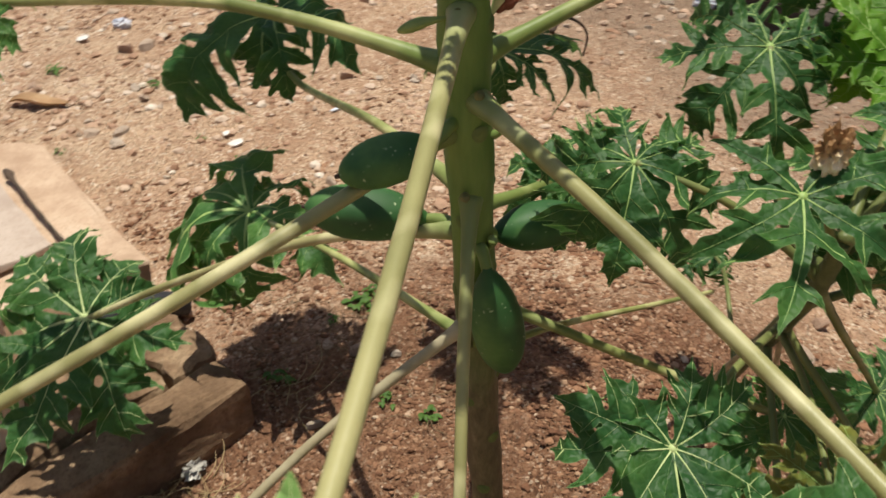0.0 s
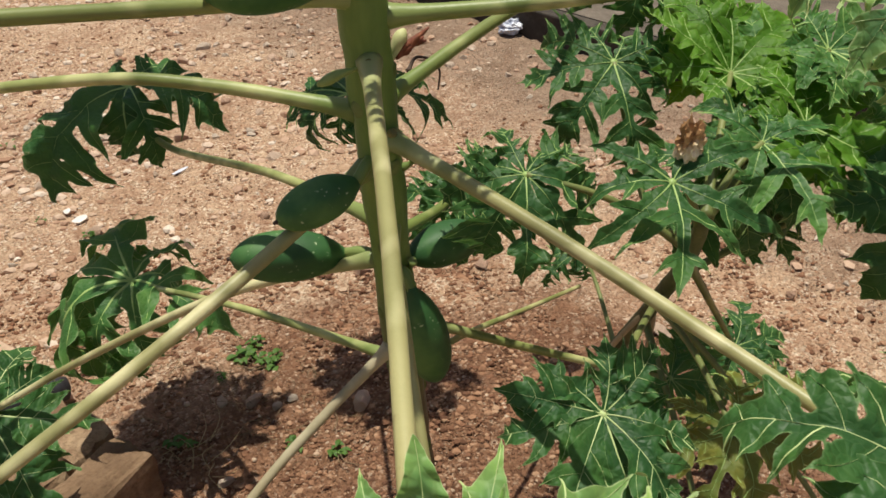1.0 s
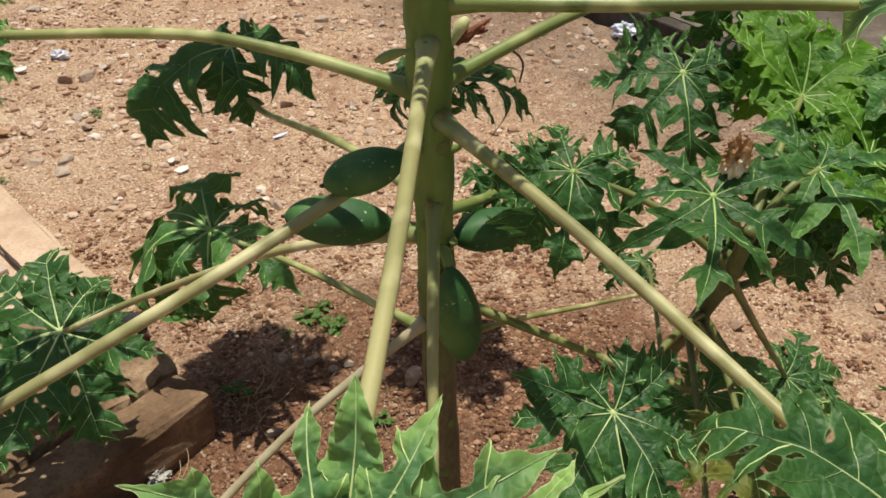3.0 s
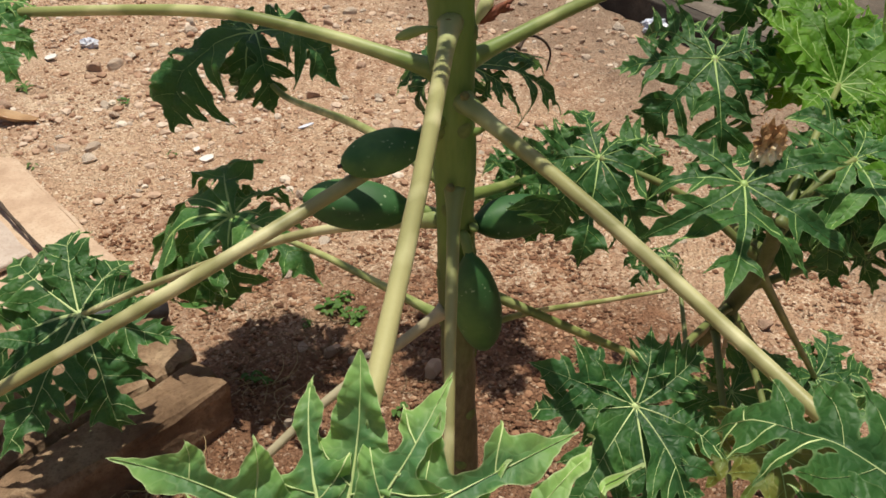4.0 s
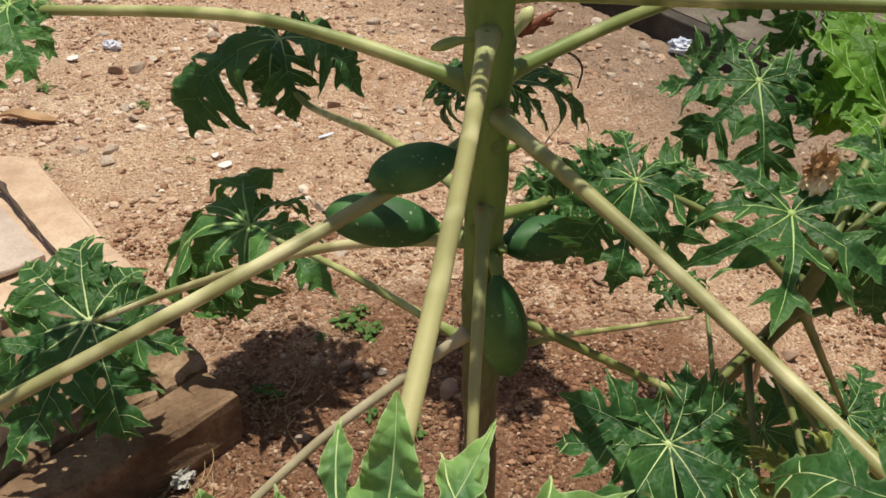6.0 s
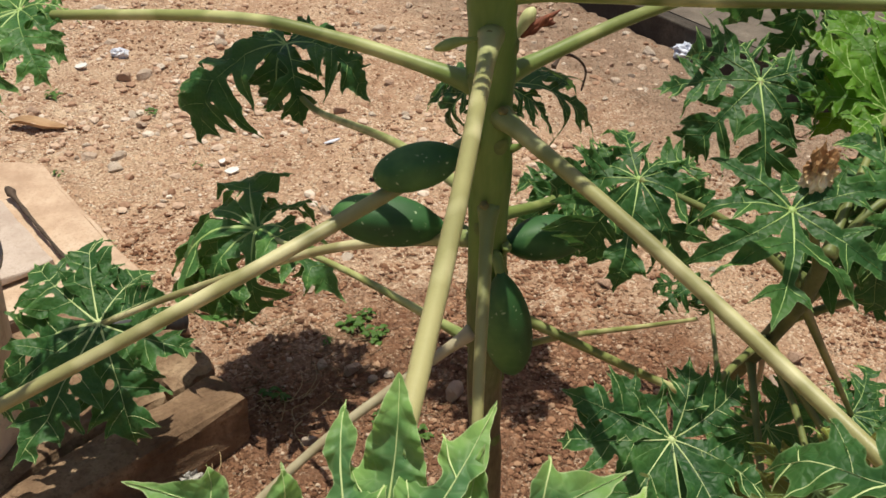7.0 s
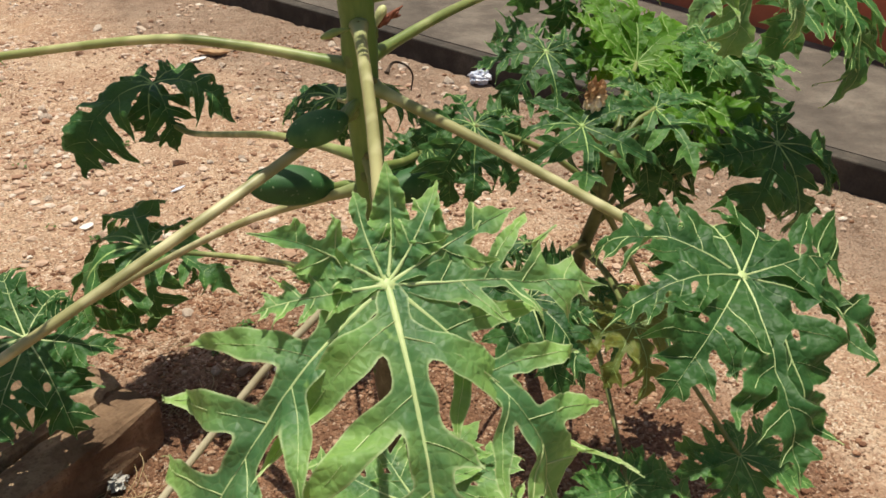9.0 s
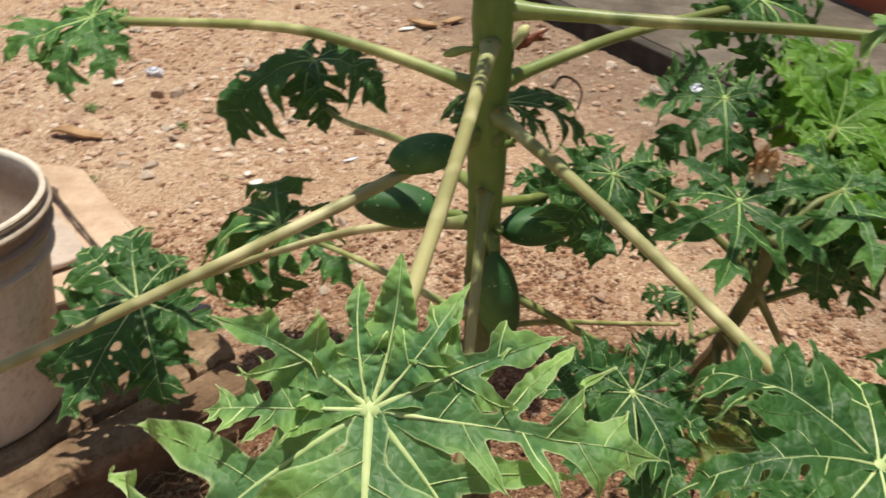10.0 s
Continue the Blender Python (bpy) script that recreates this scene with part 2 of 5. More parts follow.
    greyed.inputs["From Min"].default_value, greyed.inputs["From Max"].default_value, greyed.inputs["To Max"].default_value = 2.4, 3.0, 0.7
    k.link(strip, greyed.inputs[0])
    c = k.mix(greyed.outputs[0], c, k.ramp(mid, [(0.3, (0.13, 0.085, 0.06)), (0.7, (0.33, 0.235, 0.175))]))
    k.colour(c).bump(mid, 0.04, 0.8).bump(fine, 0.008, 0.8).bump(grit, 0.002, 0.6)
    return k.m


SOIL = soil_material()


def pebble_material():
    k = Mat("pebble_stone", 0.9, 0.25)
    c = k.ramp(k.island(), [(0.0, (0.26, 0.145, 0.09)), (0.25, (0.44, 0.28, 0.19)), (0.55, (0.58, 0.42, 0.31)), (0.82, (0.64, 0.50, 0.39)), (1.0, (0.78, 0.7, 0.6))])
    f = k.noise(60, 5)
    k.colour(k.mix(k.maths("MULTIPLY", f, 0.5), c, (0.28, 0.15, 0.1))).bump(f, 0.003, 0.7)
    return k.m


PEBBLE = pebble_material()


def crumb_material():
    k = Mat("soil_crumb", 0.95, 0.15)
    c = k.ramp(k.island(), [(0.0, (0.09, 0.04, 0.024)), (0.35, (0.2, 0.095, 0.055)), (0.7, (0.34, 0.185, 0.11)), (0.93, (0.44, 0.28, 0.18)), (1.0, (0.6, 0.47, 0.36))])
    f = k.noise(120, 5)
    k.colour(k.mix(k.maths("MULTIPLY", f, 0.4), c, (0.2, 0.11, 0.07))).bump(f, 0.002, 0.8)
    return k.m


CRUMB = crumb_material()


def stone_material():
    k = Mat("weathered_stone", 0.88, 0.3)
    c = k.ramp(k.random(), [(0.0, (0.46, 0.28, 0.2)), (0.35, (0.6, 0.44, 0.34)), (0.7, (0.62, 0.52, 0.43)), (1.0, (0.76, 0.67, 0.57))])
    f, g = k.noise(18, 5), k.noise(90, 5)
    c = k.mix(k.maths("MULTIPLY", f, 0.7), c, (0.42, 0.27, 0.18))
    k.colour(c).bump(f, 0.008, 0.7).bump(g, 0.002, 0.7)
    return k.m


STONE = stone_material()


def concrete(name, dark, mid, light, scale=6):
    k = Mat(name, 0.9, 0.3)
    a, b = k.noise(scale, 6, 0.65), k.noise(110, 5, 0.7)
    c = k.ramp(a, [(0.28, dark), (0.5, mid), (0.74, light)])
    c = k.mix(k.ramp(b, [(0.35, (0.5, 0.5, 0.5)), (0.5, (0, 0, 0))]), c, dark)
    k.colour(c).bump(a, 0.006, 0.5).bump(k.noise(38, 5, 0.7), 0.008, 0.6).bump(b, 0.003, 0.8)
    return k.m


# block tones are darkened and mottled for the leaf's dappled shade, painted in
BLOCK = concrete("sandcrete", (0.085, 0.048, 0.027), (0.21, 0.13, 0.078), (0.46, 0.33, 0.21), 7)
SLAB = concrete("pale_slab", (0.36, 0.235, 0.16), (0.52, 0.37, 0.265), (0.66, 0.52, 0.4), 6)
SLAB_GREY = concrete("greyish_slab", (0.36, 0.27, 0.22), (0.48, 0.385, 0.325), (0.58, 0.48, 0.42), 6)
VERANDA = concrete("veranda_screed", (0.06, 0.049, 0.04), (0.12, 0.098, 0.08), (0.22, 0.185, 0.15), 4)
# kerb face is turned from the sun; that shade is put into its colour
KERB = concrete("kerb_face_shade", (0.03, 0.025, 0.02), (0.055, 0.046, 0.038), (0.12, 0.10, 0.08), 5)
WALL = simple("orange_wall_paint", [(0.3, (0.42, 0.10, 0.045)), (0.6, (0.5, 0.13, 0.06)), (0.8, (0.55, 0.17, 0.085))], 3, 0.75, [(50, 0.002)])


def bucket_material():
    k = Mat("dirty_plastic", 0.6, 0.4)
    a, b = k.noise(7, 6, 0.7, (1, 1, 0.4)), k.noise(60, 5, 0.7)
    c = k.ramp(a, [(0.28, (0.5, 0.41, 0.33)), (0.48, (0.68, 0.59, 0.5)), (0.7, (0.8, 0.73, 0.64))])
    c = k.mix(k.ramp(b, [(0.5, (0, 0, 0)), (0.7, (0.5, 0.5, 0.5))]), c, (0.3, 0.2, 0.14))
    # darker brown band under the rim, its edges broken by noise
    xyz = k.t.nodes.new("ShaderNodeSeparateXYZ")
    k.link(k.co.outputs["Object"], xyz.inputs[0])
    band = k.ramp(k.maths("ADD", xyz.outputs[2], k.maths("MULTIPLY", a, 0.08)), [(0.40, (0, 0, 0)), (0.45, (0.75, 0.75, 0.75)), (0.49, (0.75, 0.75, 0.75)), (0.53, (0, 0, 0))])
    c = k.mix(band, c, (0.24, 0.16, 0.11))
    k.colour(c).bump(b, 0.0015, 0.5)
    return k.m


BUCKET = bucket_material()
TWIG = simple("dark_bark", [(0.3, (0.03, 0.02, 0.015)), (0.7, (0.1, 0.065, 0.045))], 30, 0.85, [(80, 0.002)])
RUBBER = simple("black_rubber", [(0.3, (0.015, 0.015, 0.018)), (0.7, (0.05, 0.05, 0.055))], 20, 0.55, [(60, 0.001)])
WHITE = simple("crumpled_white_plastic", [(0.3, (0.4, 0.44, 0.58)), (0.55, (0.68, 0.7, 0.78)), (0.75, (0.8, 0.8, 0.82))], 20, 0.4, [(40, 0.004)])
FOIL = simple("dull_clear_plastic", [(0.3, (0.3, 0.28, 0.26)), (0.7, (0.5, 0.47, 0.43))], 14, 0.45, [(40, 0.002)])
BLUE = simple("pale_blue_print", [(0.35, (0.45, 0.48, 0.6)), (0.6, (0.7, 0.7, 0.75))], 20, 0.4)
CHIP = simple("white_shard", [(0.3, (0.58, 0.53, 0.48)), (0.7, (0.76, 0.73, 0.69))], 14, 0.6, [(50, 0.001)])
STRAW = simple("dry_grass", [(0.3, (0.3, 0.2, 0.1)), (0.7, (0.52, 0.4, 0.22))], 14, 0.8)
MULCH = simple("dark_litter", [(0.3, (0.09, 0.055, 0.03)), (0.7, (0.3, 0.21, 0.12))], 18, 0.9)
WEED = leaf_material("weed_green", (0.04, 0.1, 0.02), (0.08, 0.17, 0.03), (0.15, 0.26, 0.06), (0.2, 0.3, 0.08))


# ------------------------------------------------------------ mesh helpers
def mesh_of(name, verts, faces, mat, smooth=True, uvs=None):
    me = bpy.data.meshes.new(name)
    me.from_pydata([tuple(v) for v in verts], [], faces)
    me.materials.append(mat)
    if smooth:
        me.polygons.foreach_set("use_smooth", [True] * len(me.polygons))
    if uvs is not None:
        lay = me.uv_layers.new(name="uv")
        idx = np.zeros(len(me.loops), dtype=np.int32)
        me.loops.foreach_get("vertex_index", idx)
        lay.data.foreach_set("uv", np.asarray(uvs, dtype=np.float32)[idx].ravel())
    me.update()
    return me


def child(name, me, parent, label=""):
    ob = new(name, me)
    ob.parent = parent
    if label:
        ob["label"] = label
    return ob


def thing(name, me, label, category, group="", kind=""):
    return tagged(new(name, me), label, category, group, kind)


def smooth_path(pts, n):
    """Catmull-Rom through the points."""
    p = [Vector(q) for q in pts]
    p = [2 * p[0] - p[1]] + p + [2 * p[-1] - p[-2]]
    out = []
    segs = len(p) - 3
    for i in range(n):
        u = i / (n - 1) * segs
        k = min(int(u), segs - 1)
        f = u - k
        a, b, c, d = p[k:k + 4]
        out.append(0.5 * ((2 * b) + (c - a) * f + (2 * a - 5 * b + 4 * c - d) * f * f + (3 * b - a - 3 * c + d) * f ** 3))
    return out


def tube(pts, radius, n=24, sides=10, wobble=0.0, seed=0, flare=None):
    """Verts and faces of a tapered tube; radius(u) for u from 0 to 1."""
    c = smooth_path(pts, n)
    verts, faces = [], []
    up = Vector((0.3, 0.2, 1)).normalized()
    for i, q in enumerate(c):
        d = (c[min(i + 1, n - 1)] - c[max(i - 1, 0)]).normalized()
        a = d.cross(up if abs(d.dot(up)) < 0.95 else Vector((1, 0, 0))).normalized()
        b = d.cross(a)
        u = i / (n - 1)
        for k in range(sides):
            th = 2 * math.pi * k / sides
            r = radius(u) * (1 + wobble * noise.noise(Vector((math.cos(th) * 1.3 + seed * 7.1, math.sin(th) * 1.3, u * n * 0.35))))
            verts.append(q + (a * math.cos(th) + b * math.sin(th)) * r)
    for i in range(n - 1):
        for k in range(sides):
            k2 = (k + 1) % sides
            faces.append((i * sides + k, i * sides + k2, (i + 1) * sides + k2, (i + 1) * sides + k))
    faces.append(tuple(range(sides))[::-1])
    faces.append(tuple((n - 1) * sides + k for k in range(sides)))
    return verts, faces


# ------------------------------------------------------------ papaya leaf
LOBES = ((0, 1.0), (37, 0.95), (-37, 0.95), (75, 0.86), (-75, 0.86), (112, 0.74), (-112, 0.74), (150, 0.56), (-150, 0.56))


def finger_run(sg, c, reach, bend, n=8):
    """The vein of one side finger, in units of the lobe's length: it leaves the midrib steeply and bends to the tip."""
    p, out = np.array((c, 0.0)), [(c, 0.0)]
    for i in range(n):
        th = radians(62 - bend * (i + 0.5) / n)
        p = p + np.array((math.cos(th), sg * math.sin(th))) * (reach / n)
        out.append((p[0], p[1]))
    return out


def lobe_field(S, V, fingers, slim, web0, seed, wide=0.0):
    """How far inside the outline each place (S, V) lies, and how far from the nearest vein."""
    taper = np.clip(1 - S, 0, 1)
    blade = wide * np.sin(math.pi * np.clip(S, 0, 1) ** 0.75) ** 0.85
    core = np.where(S < web0, 0.40 * S, np.maximum(0.04 * slim, 0.40 * web0 - (S - web0) * 0.9))
    end = 0.06 * slim * np.exp(-((S - 0.76) / 0.12) ** 2)
    core = np.maximum(np.maximum(core, end + 0.036 * slim) * np.minimum(1.0, taper * 3.6) ** 0.95, blade)
    core = np.minimum(core, 0.02 + 0.45 * S)
    fs = [np.where((S > 0) & (S < 1), core - np.abs(V), -np.hypot(np.maximum(S - 1, 0) + np.maximum(-S, 0), V) - 0.001)]
    near = np.abs(V)
    for sg, c, reach, h, bend in fingers:
        run = finger_run(sg, c, reach, bend)
        best = np.full(S.shape, -9.0)
        n = len(run) - 1
        for i in range(n):
            (ax, ay), (bx, by) = run[i], run[i + 1]
            dx, dy = bx - ax, by - ay
            t = np.clip(((S - ax) * dx + (V - ay) * dy) / (dx * dx + dy * dy), 0, 1)
            d = np.hypot(S - ax - t * dx, V - ay - t * dy)
            u = (i + t) / n
            w = h * 0.85 * (0.42 + 0.95 * np.sin(math.pi * np.minimum(1.0, u * 1.15))) * (1 - u) ** 0.62
            best = np.maximum(best, w - d)
            near = np.minimum(near, d)
        fs.append(best)
    k = 120.0
    top = np.max(fs, axis=0)
    f = top + np.log(sum(np.exp(k * (q - top)) for q in fs)) / k
    f = f + 0.004 * np.sin(S * 41 + seed) * np.sin(V * 37 + seed * 2) + 0.002 * np.sin(S * 83 + V * 60 + seed * 3)
    return f, near


def leaf_lobes(size, seed, droop, lift, fold, curl, lobes, wave, rear, slim, limp, web):
    """For each lobe its length, its side fingers, its web and the surface at (s, v)."""
    rnd = random.Random(seed)
    made = []
    for ang, ln, *own in lobes:
        wide = own[1] if len(own) > 1 else 0.0
        back = (abs(ang) / 150.0) ** 1.8
        a = radians(ang + rnd.uniform(-7, 7))
        L = size * ln * rnd.uniform(0.88, 1.1)
        dr = radians(droop * rnd.uniform(0.55, 1.4))
        led = len(lobes[0]) > 2
        li = radians(lift + rear * back + rnd.uniform(-11, 11) * (0.5 if led else 1.0) - (9 if led and 0 < abs(ang) < 100 else 0))
        dr *= 0.45 if own and not ang else 1.0
        turn = rnd.uniform(-0.2, 0.2)
        flat = radians(lift)
        twist = rnd.uniform(-1.0, 1.0) * (0.4 if own else 1.0)
        d, side = Vector((math.cos(a), math.sin(a), 0)), Vector((-math.sin(a), math.cos(a), 0))
        N = 40
        mid, el, p = [Vector((0, 0, 0))], [], Vector((0, 0, 0))
        for i in range(N):
            s = (i + 0.5) / N
            e = flat + (li - flat) * min(1.0, s * L / (0.3 * size)) - dr * s ** limp
            dd = (d * math.cos(turn * s * 3) + side * math.sin(turn * s * 3)) * math.cos(e) + Vector((0, 0, 1)) * math.sin(e)
            p = p + dd * (L / N)
            mid.append(p.copy())
            el.append(e)
        fingers = [(sg, c, reach, h, 20) for sg, c, reach, h in own[0]] if own else []
        for sg in (1, -1) if not own else ():
            shift = rnd.uniform(-0.05, 0.05)
            for c, reach, h in ((0.30, 0.36, 0.068), (0.47, 0.34, 0.064), (0.64, 0.22, 0.052), (0.79, 0.12, 0.04)):
                if (ln < 0.6 and c > 0.7) or rnd.random() < 0.08:
                    continue
                fingers.append((sg, c + shift + rnd.uniform(-0.025, 0.025), reach * rnd.uniform(0.8, 1.35), h * slim * rnd.uniform(0.9, 1.25), rnd.uniform(8, 34)))
        off = Vector((seed * 3.7 + ang * 0.11, 1.3, 0.4))

        def at(s, v, near=0.0, L=L, mid=mid, el=el, side=side, off=off, twist=twist, d=d):
            """s along the midrib and v to its side, in lengths of the lobe."""
            sp = max(s, 0.0)
            k = min(sp, 1.0) * (len(mid) - 1)
            i = min(int(k), len(mid) - 2)
            q = mid[i].lerp(mid[i + 1], k - i)
            if sp > 1.0:
                q = q + (mid[-1] - mid[-2]) * ((sp - 1.0) * (len(mid) - 1))
            e = el[min(i, len(el) - 1)]
            nrm = Vector((0, 0, 1)) * math.cos(e) - d * math.sin(e)
            v = v * L
            lat = abs(v)
            far = min(1.0, lat / (0.28 * L))
            hubward = min(1.0, math.hypot(sp * L, v) / (0.32 * size)) ** 2
            f = fold * lat - curl * lat * lat / size * (1 + 1.2 * noise.noise(off + Vector((s * 4, math.copysign(2, v), 5)))) + twist * s * v * 0.6
            q = q + side * v + nrm * f * hubward
            w = noise.noise(q * (1.5 / max(size, 0.1)) + off) * 0.10 + noise.noise(q * (5.0 / max(size, 0.1)) + off) * 0.035 + noise.noise(q * (11.0 / max(size, 0.1)) + off) * 0.018
            ruff = (noise.noise(off + Vector((s * 9, math.copysign(3, v), 0))) * 0.11 + noise.noise(off + Vector((s * 22, math.copysign(3, v), 7))) * 0.04) * far
            return q + nrm * ((w * min(1.0, q.length / size * 1.6) + ruff) * size * wave + min(near, 0.07) * 0.22 * L * hubward)

        made.append((L, fingers, min(0.42, 0.23 * size / L) if own else web * 0.9, at, ang, wide))
    return made


def leaf(parent, hub, tip, normal, size, seed, mat=None, droop=55, lift=12, fold=0.15, curl=0.5, lobes=LOBES, wave=1.0, rear=0, slim=1.0, limp=1.4, web=0.31, label="", cell=0.021, pale=False, holes=()):
    """A papaya leaf blade with its veins. tip: the way its main lobe points; normal: the way its upper face looks."""
    z = Vector(normal).normalized()
    x = Vector(tip)
    x = (x - z * x.dot(z)).normalized()
    m = Matrix((x, z.cross(x), z)).transposed().to_4x4()
    m.translation = Vector(hub)
    verts, faces, uvs, vv, vf = [], [], [], [], []
    ss, vs = np.arange(-0.02, 1.14, cell), np.arange(-0.56, 0.5601, cell)
    S, V = np.meshgrid(ss, vs, indexing="ij")
    for number, (L, fingers, web0, at, ang, wide) in enumerate(leaf_lobes(size, seed, droop, lift, fold, curl, lobes, wave, rear, slim, limp, web)):
        F, D = lobe_field(S, V, fingers, slim, web0, seed + ang * 0.07, wide)
        for which, hs, hv, hr in holes:
            if which == number:
                F = np.minimum(F, np.hypot((S - hs) * 0.75, V - hv) - hr)
        got = {}

        def vert(key, s, v, f, near):
            if key not in got:
                got[key] = len(verts)
                verts.append(at(s, v, near))
                uvs.append((min(1.0, abs(v) / 0.3 + 1.6 * max(0.0, s - 0.62)), 1.0 - min(1.0, max(f, 0.0) / 0.012)))
            return got[key]

        some = (F[:-1, :-1] > 0) | (F[1:, :-1] > 0) | (F[:-1, 1:] > 0) | (F[1:, 1:] > 0)
        for i, j in zip(*np.nonzero(some)):
            ring = ((i, j), (i + 1, j), (i + 1, j + 1), (i, j + 1))
            poly = []
            for n in range(4):
                p, q = ring[n], ring[(n + 1) % 4]
                fp, fq = F[p], F[q]
                if fp > 0:
                    poly.append(vert(p, S[p], V[p], fp, D[p]))
                if (fp > 0) != (fq > 0):
                    k = fp / (fp - fq)
                    key = (p, q) if p < q else (q, p)
                    poly.append(vert(key, S[p] + (S[q] - S[p]) * k, V[p] + (V[q] - V[p]) * k, 0.0, D[p] + (D[q] - D[p]) * k))
            if len(poly) > 2:
                faces.append(tuple(poly))
        # veins: the midrib, one to the tip of each finger and a few finer side ones
        runs = [[(k / 24 * 0.97, 0.0) for k in range(25)]]
        widths = [((0.0125 if number == 0 else 0.0095) * size * (1.0 if size > 0.235 else 0.6) + 0.0002, 0.0007 * size)]
        for sg, c, reach, h, bend in fingers:
            run = finger_run(sg, c, reach * 0.94, bend, 10)
            runs.append(run)
            widths.append((0.0019 * size if size > 0.235 else 0.0013 * size, 0.0003 * size))
        for run, (w0, w1) in zip(runs, widths):
            fall = 1.0 if run is not runs[0] else 1.3 if number == 0 else 2.6
            pts = [at(*q) for q in run]
            ups = [(at(min(s + 0.02, 1), v) - at(s - 0.02 if s > 0.02 else 0, v)).cross(at(s, v + 0.012) - at(s, v - 0.012)).normalized() for s, v in run]
            prev = Vector((0, 0, 1))
            b0 = len(vv)
            for i, q in enumerate(pts):
                dd = (pts[min(i + 1, len(pts) - 1)] - pts[max(i - 1, 0)])
                dd = dd.normalized() if dd.length > 1e-9 else Vector((1, 0, 0))
                up = ups[i] if ups[i].dot(prev) > 0 else -ups[i]
                prev = up
                lat = dd.cross(up).normalized()
                w = w1 + (w0 - w1) * (1 - i / (len(pts) - 1)) ** fall
                vv += [q - lat * w, q + up * (w * 0.7 + 0.001), q + lat * w]
            for i in range(len(pts) - 1):
                a = b0 + 3 * i
                vf += [(a, a + 3, a + 4, a + 1), (a + 1, a + 4, a + 5, a + 2)]
    # the small dome where the veins meet
    b0 = len(vv)
    for ring, up in ((0.03, 0.0004), (0.024, 0.0022), (0.010, 0.0032)):
        vv += [Vector((math.cos(q * math.pi / 6) * ring * size, math.sin(q * math.pi / 6) * ring * size, up)) for q in range(12)]
    vf += [(b0 + j * 12 + q, b0 + j * 12 + (q + 1) % 12, b0 + (j + 1) * 12 + (q + 1) % 12, b0 + (j + 1) * 12 + q) for j in range(2) for q in range(12)]
    vf.append(tuple(b0 + 24 + q for q in range(12)))
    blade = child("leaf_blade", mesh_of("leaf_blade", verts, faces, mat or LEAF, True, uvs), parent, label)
    blade.matrix_basis = m
    child("leaf_vein", mesh_of("leaf_vein", vv, vf, VEIN if pale else VEIN_DIM), blade)
    return blade


def stalk(parent, pts, r0, r1, mat=None, seed=0, label="", n=40):
    """A leaf stalk, swollen where it meets the trunk."""
    v, f = tube(pts, lambda u: (r0 + (r1 - r0) * u) * (1 + 0.8 * math.exp(-u * 20)) * (1 + 0.12 * math.exp(-(1 - u) * 25)), n, 12, 0.06, seed)
    sides, run, far = 12, smooth_path(pts, n), [0.0]
    for p, q in zip(run, run[1:]):
        far.append(far[-1] + (q - p).length)
    uvs = [(far[i // sides], 0.0) for i in range(len(v))]
    return child("leaf_stalk", mesh_of("leaf_stalk", v, f, mat or STALK, True, uvs), parent, label)


def plant(name, base, label):
    e = new(name)
    e.location = base
    e.empty_display_size = 0.1
    bpy.context.view_layer.update()
    return tagged(e, label, "papaya plant", "papaya plants")


# ------------------------------------------------------------ ground
def ground_z(x, y):
    v = Vector((x, y, 0))
    z = 0.02 * noise.noise(v * 1.1) + 0.012 * noise.noise(v * 3.7) + 0.006 * noise.noise(v * 11.0)
    z += 0.03 * math.exp(-((x - 0.35) ** 2 + (y - 1.45) ** 2) / 0.18)
    return z


def build_ground():
    def steps(lo, hi, fine, out):
        a, q, w = [], lo, fine
        while q < hi:
            a.append(q)
            q += fine
        right = [hi]
        w = fine
        while right[-1] < out:
            w *= 1.35
            right.append(right[-1] + w)
        left, w = [lo], fine
        while left[-1] > -out:
            w *= 1.35
            left.append(left[-1] - w)
        return left[:0:-1] + a + right

    xs, ys = steps(-2.6, 2.6, 0.022, 400), steps(0.2, 5.4, 0.024, 400)
    verts = [(x, y, ground_z(x, y) + (0.012 * noise.noise(Vector((x * 17, y * 17, 3))) + 0.007 * noise.noise(Vector((x * 55, y * 55, 9))) if -3 < x < 3 and 0 < y < 6 else 0)) for y in ys for x in xs]
    n = len(xs)
    faces = [(j * n + i, j * n + i + 1, (j + 1) * n + i + 1, (j + 1) * n + i) for j in range(len(ys) - 1) for i in range(n - 1)]
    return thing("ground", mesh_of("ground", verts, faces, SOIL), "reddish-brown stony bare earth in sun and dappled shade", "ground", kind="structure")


build_ground()


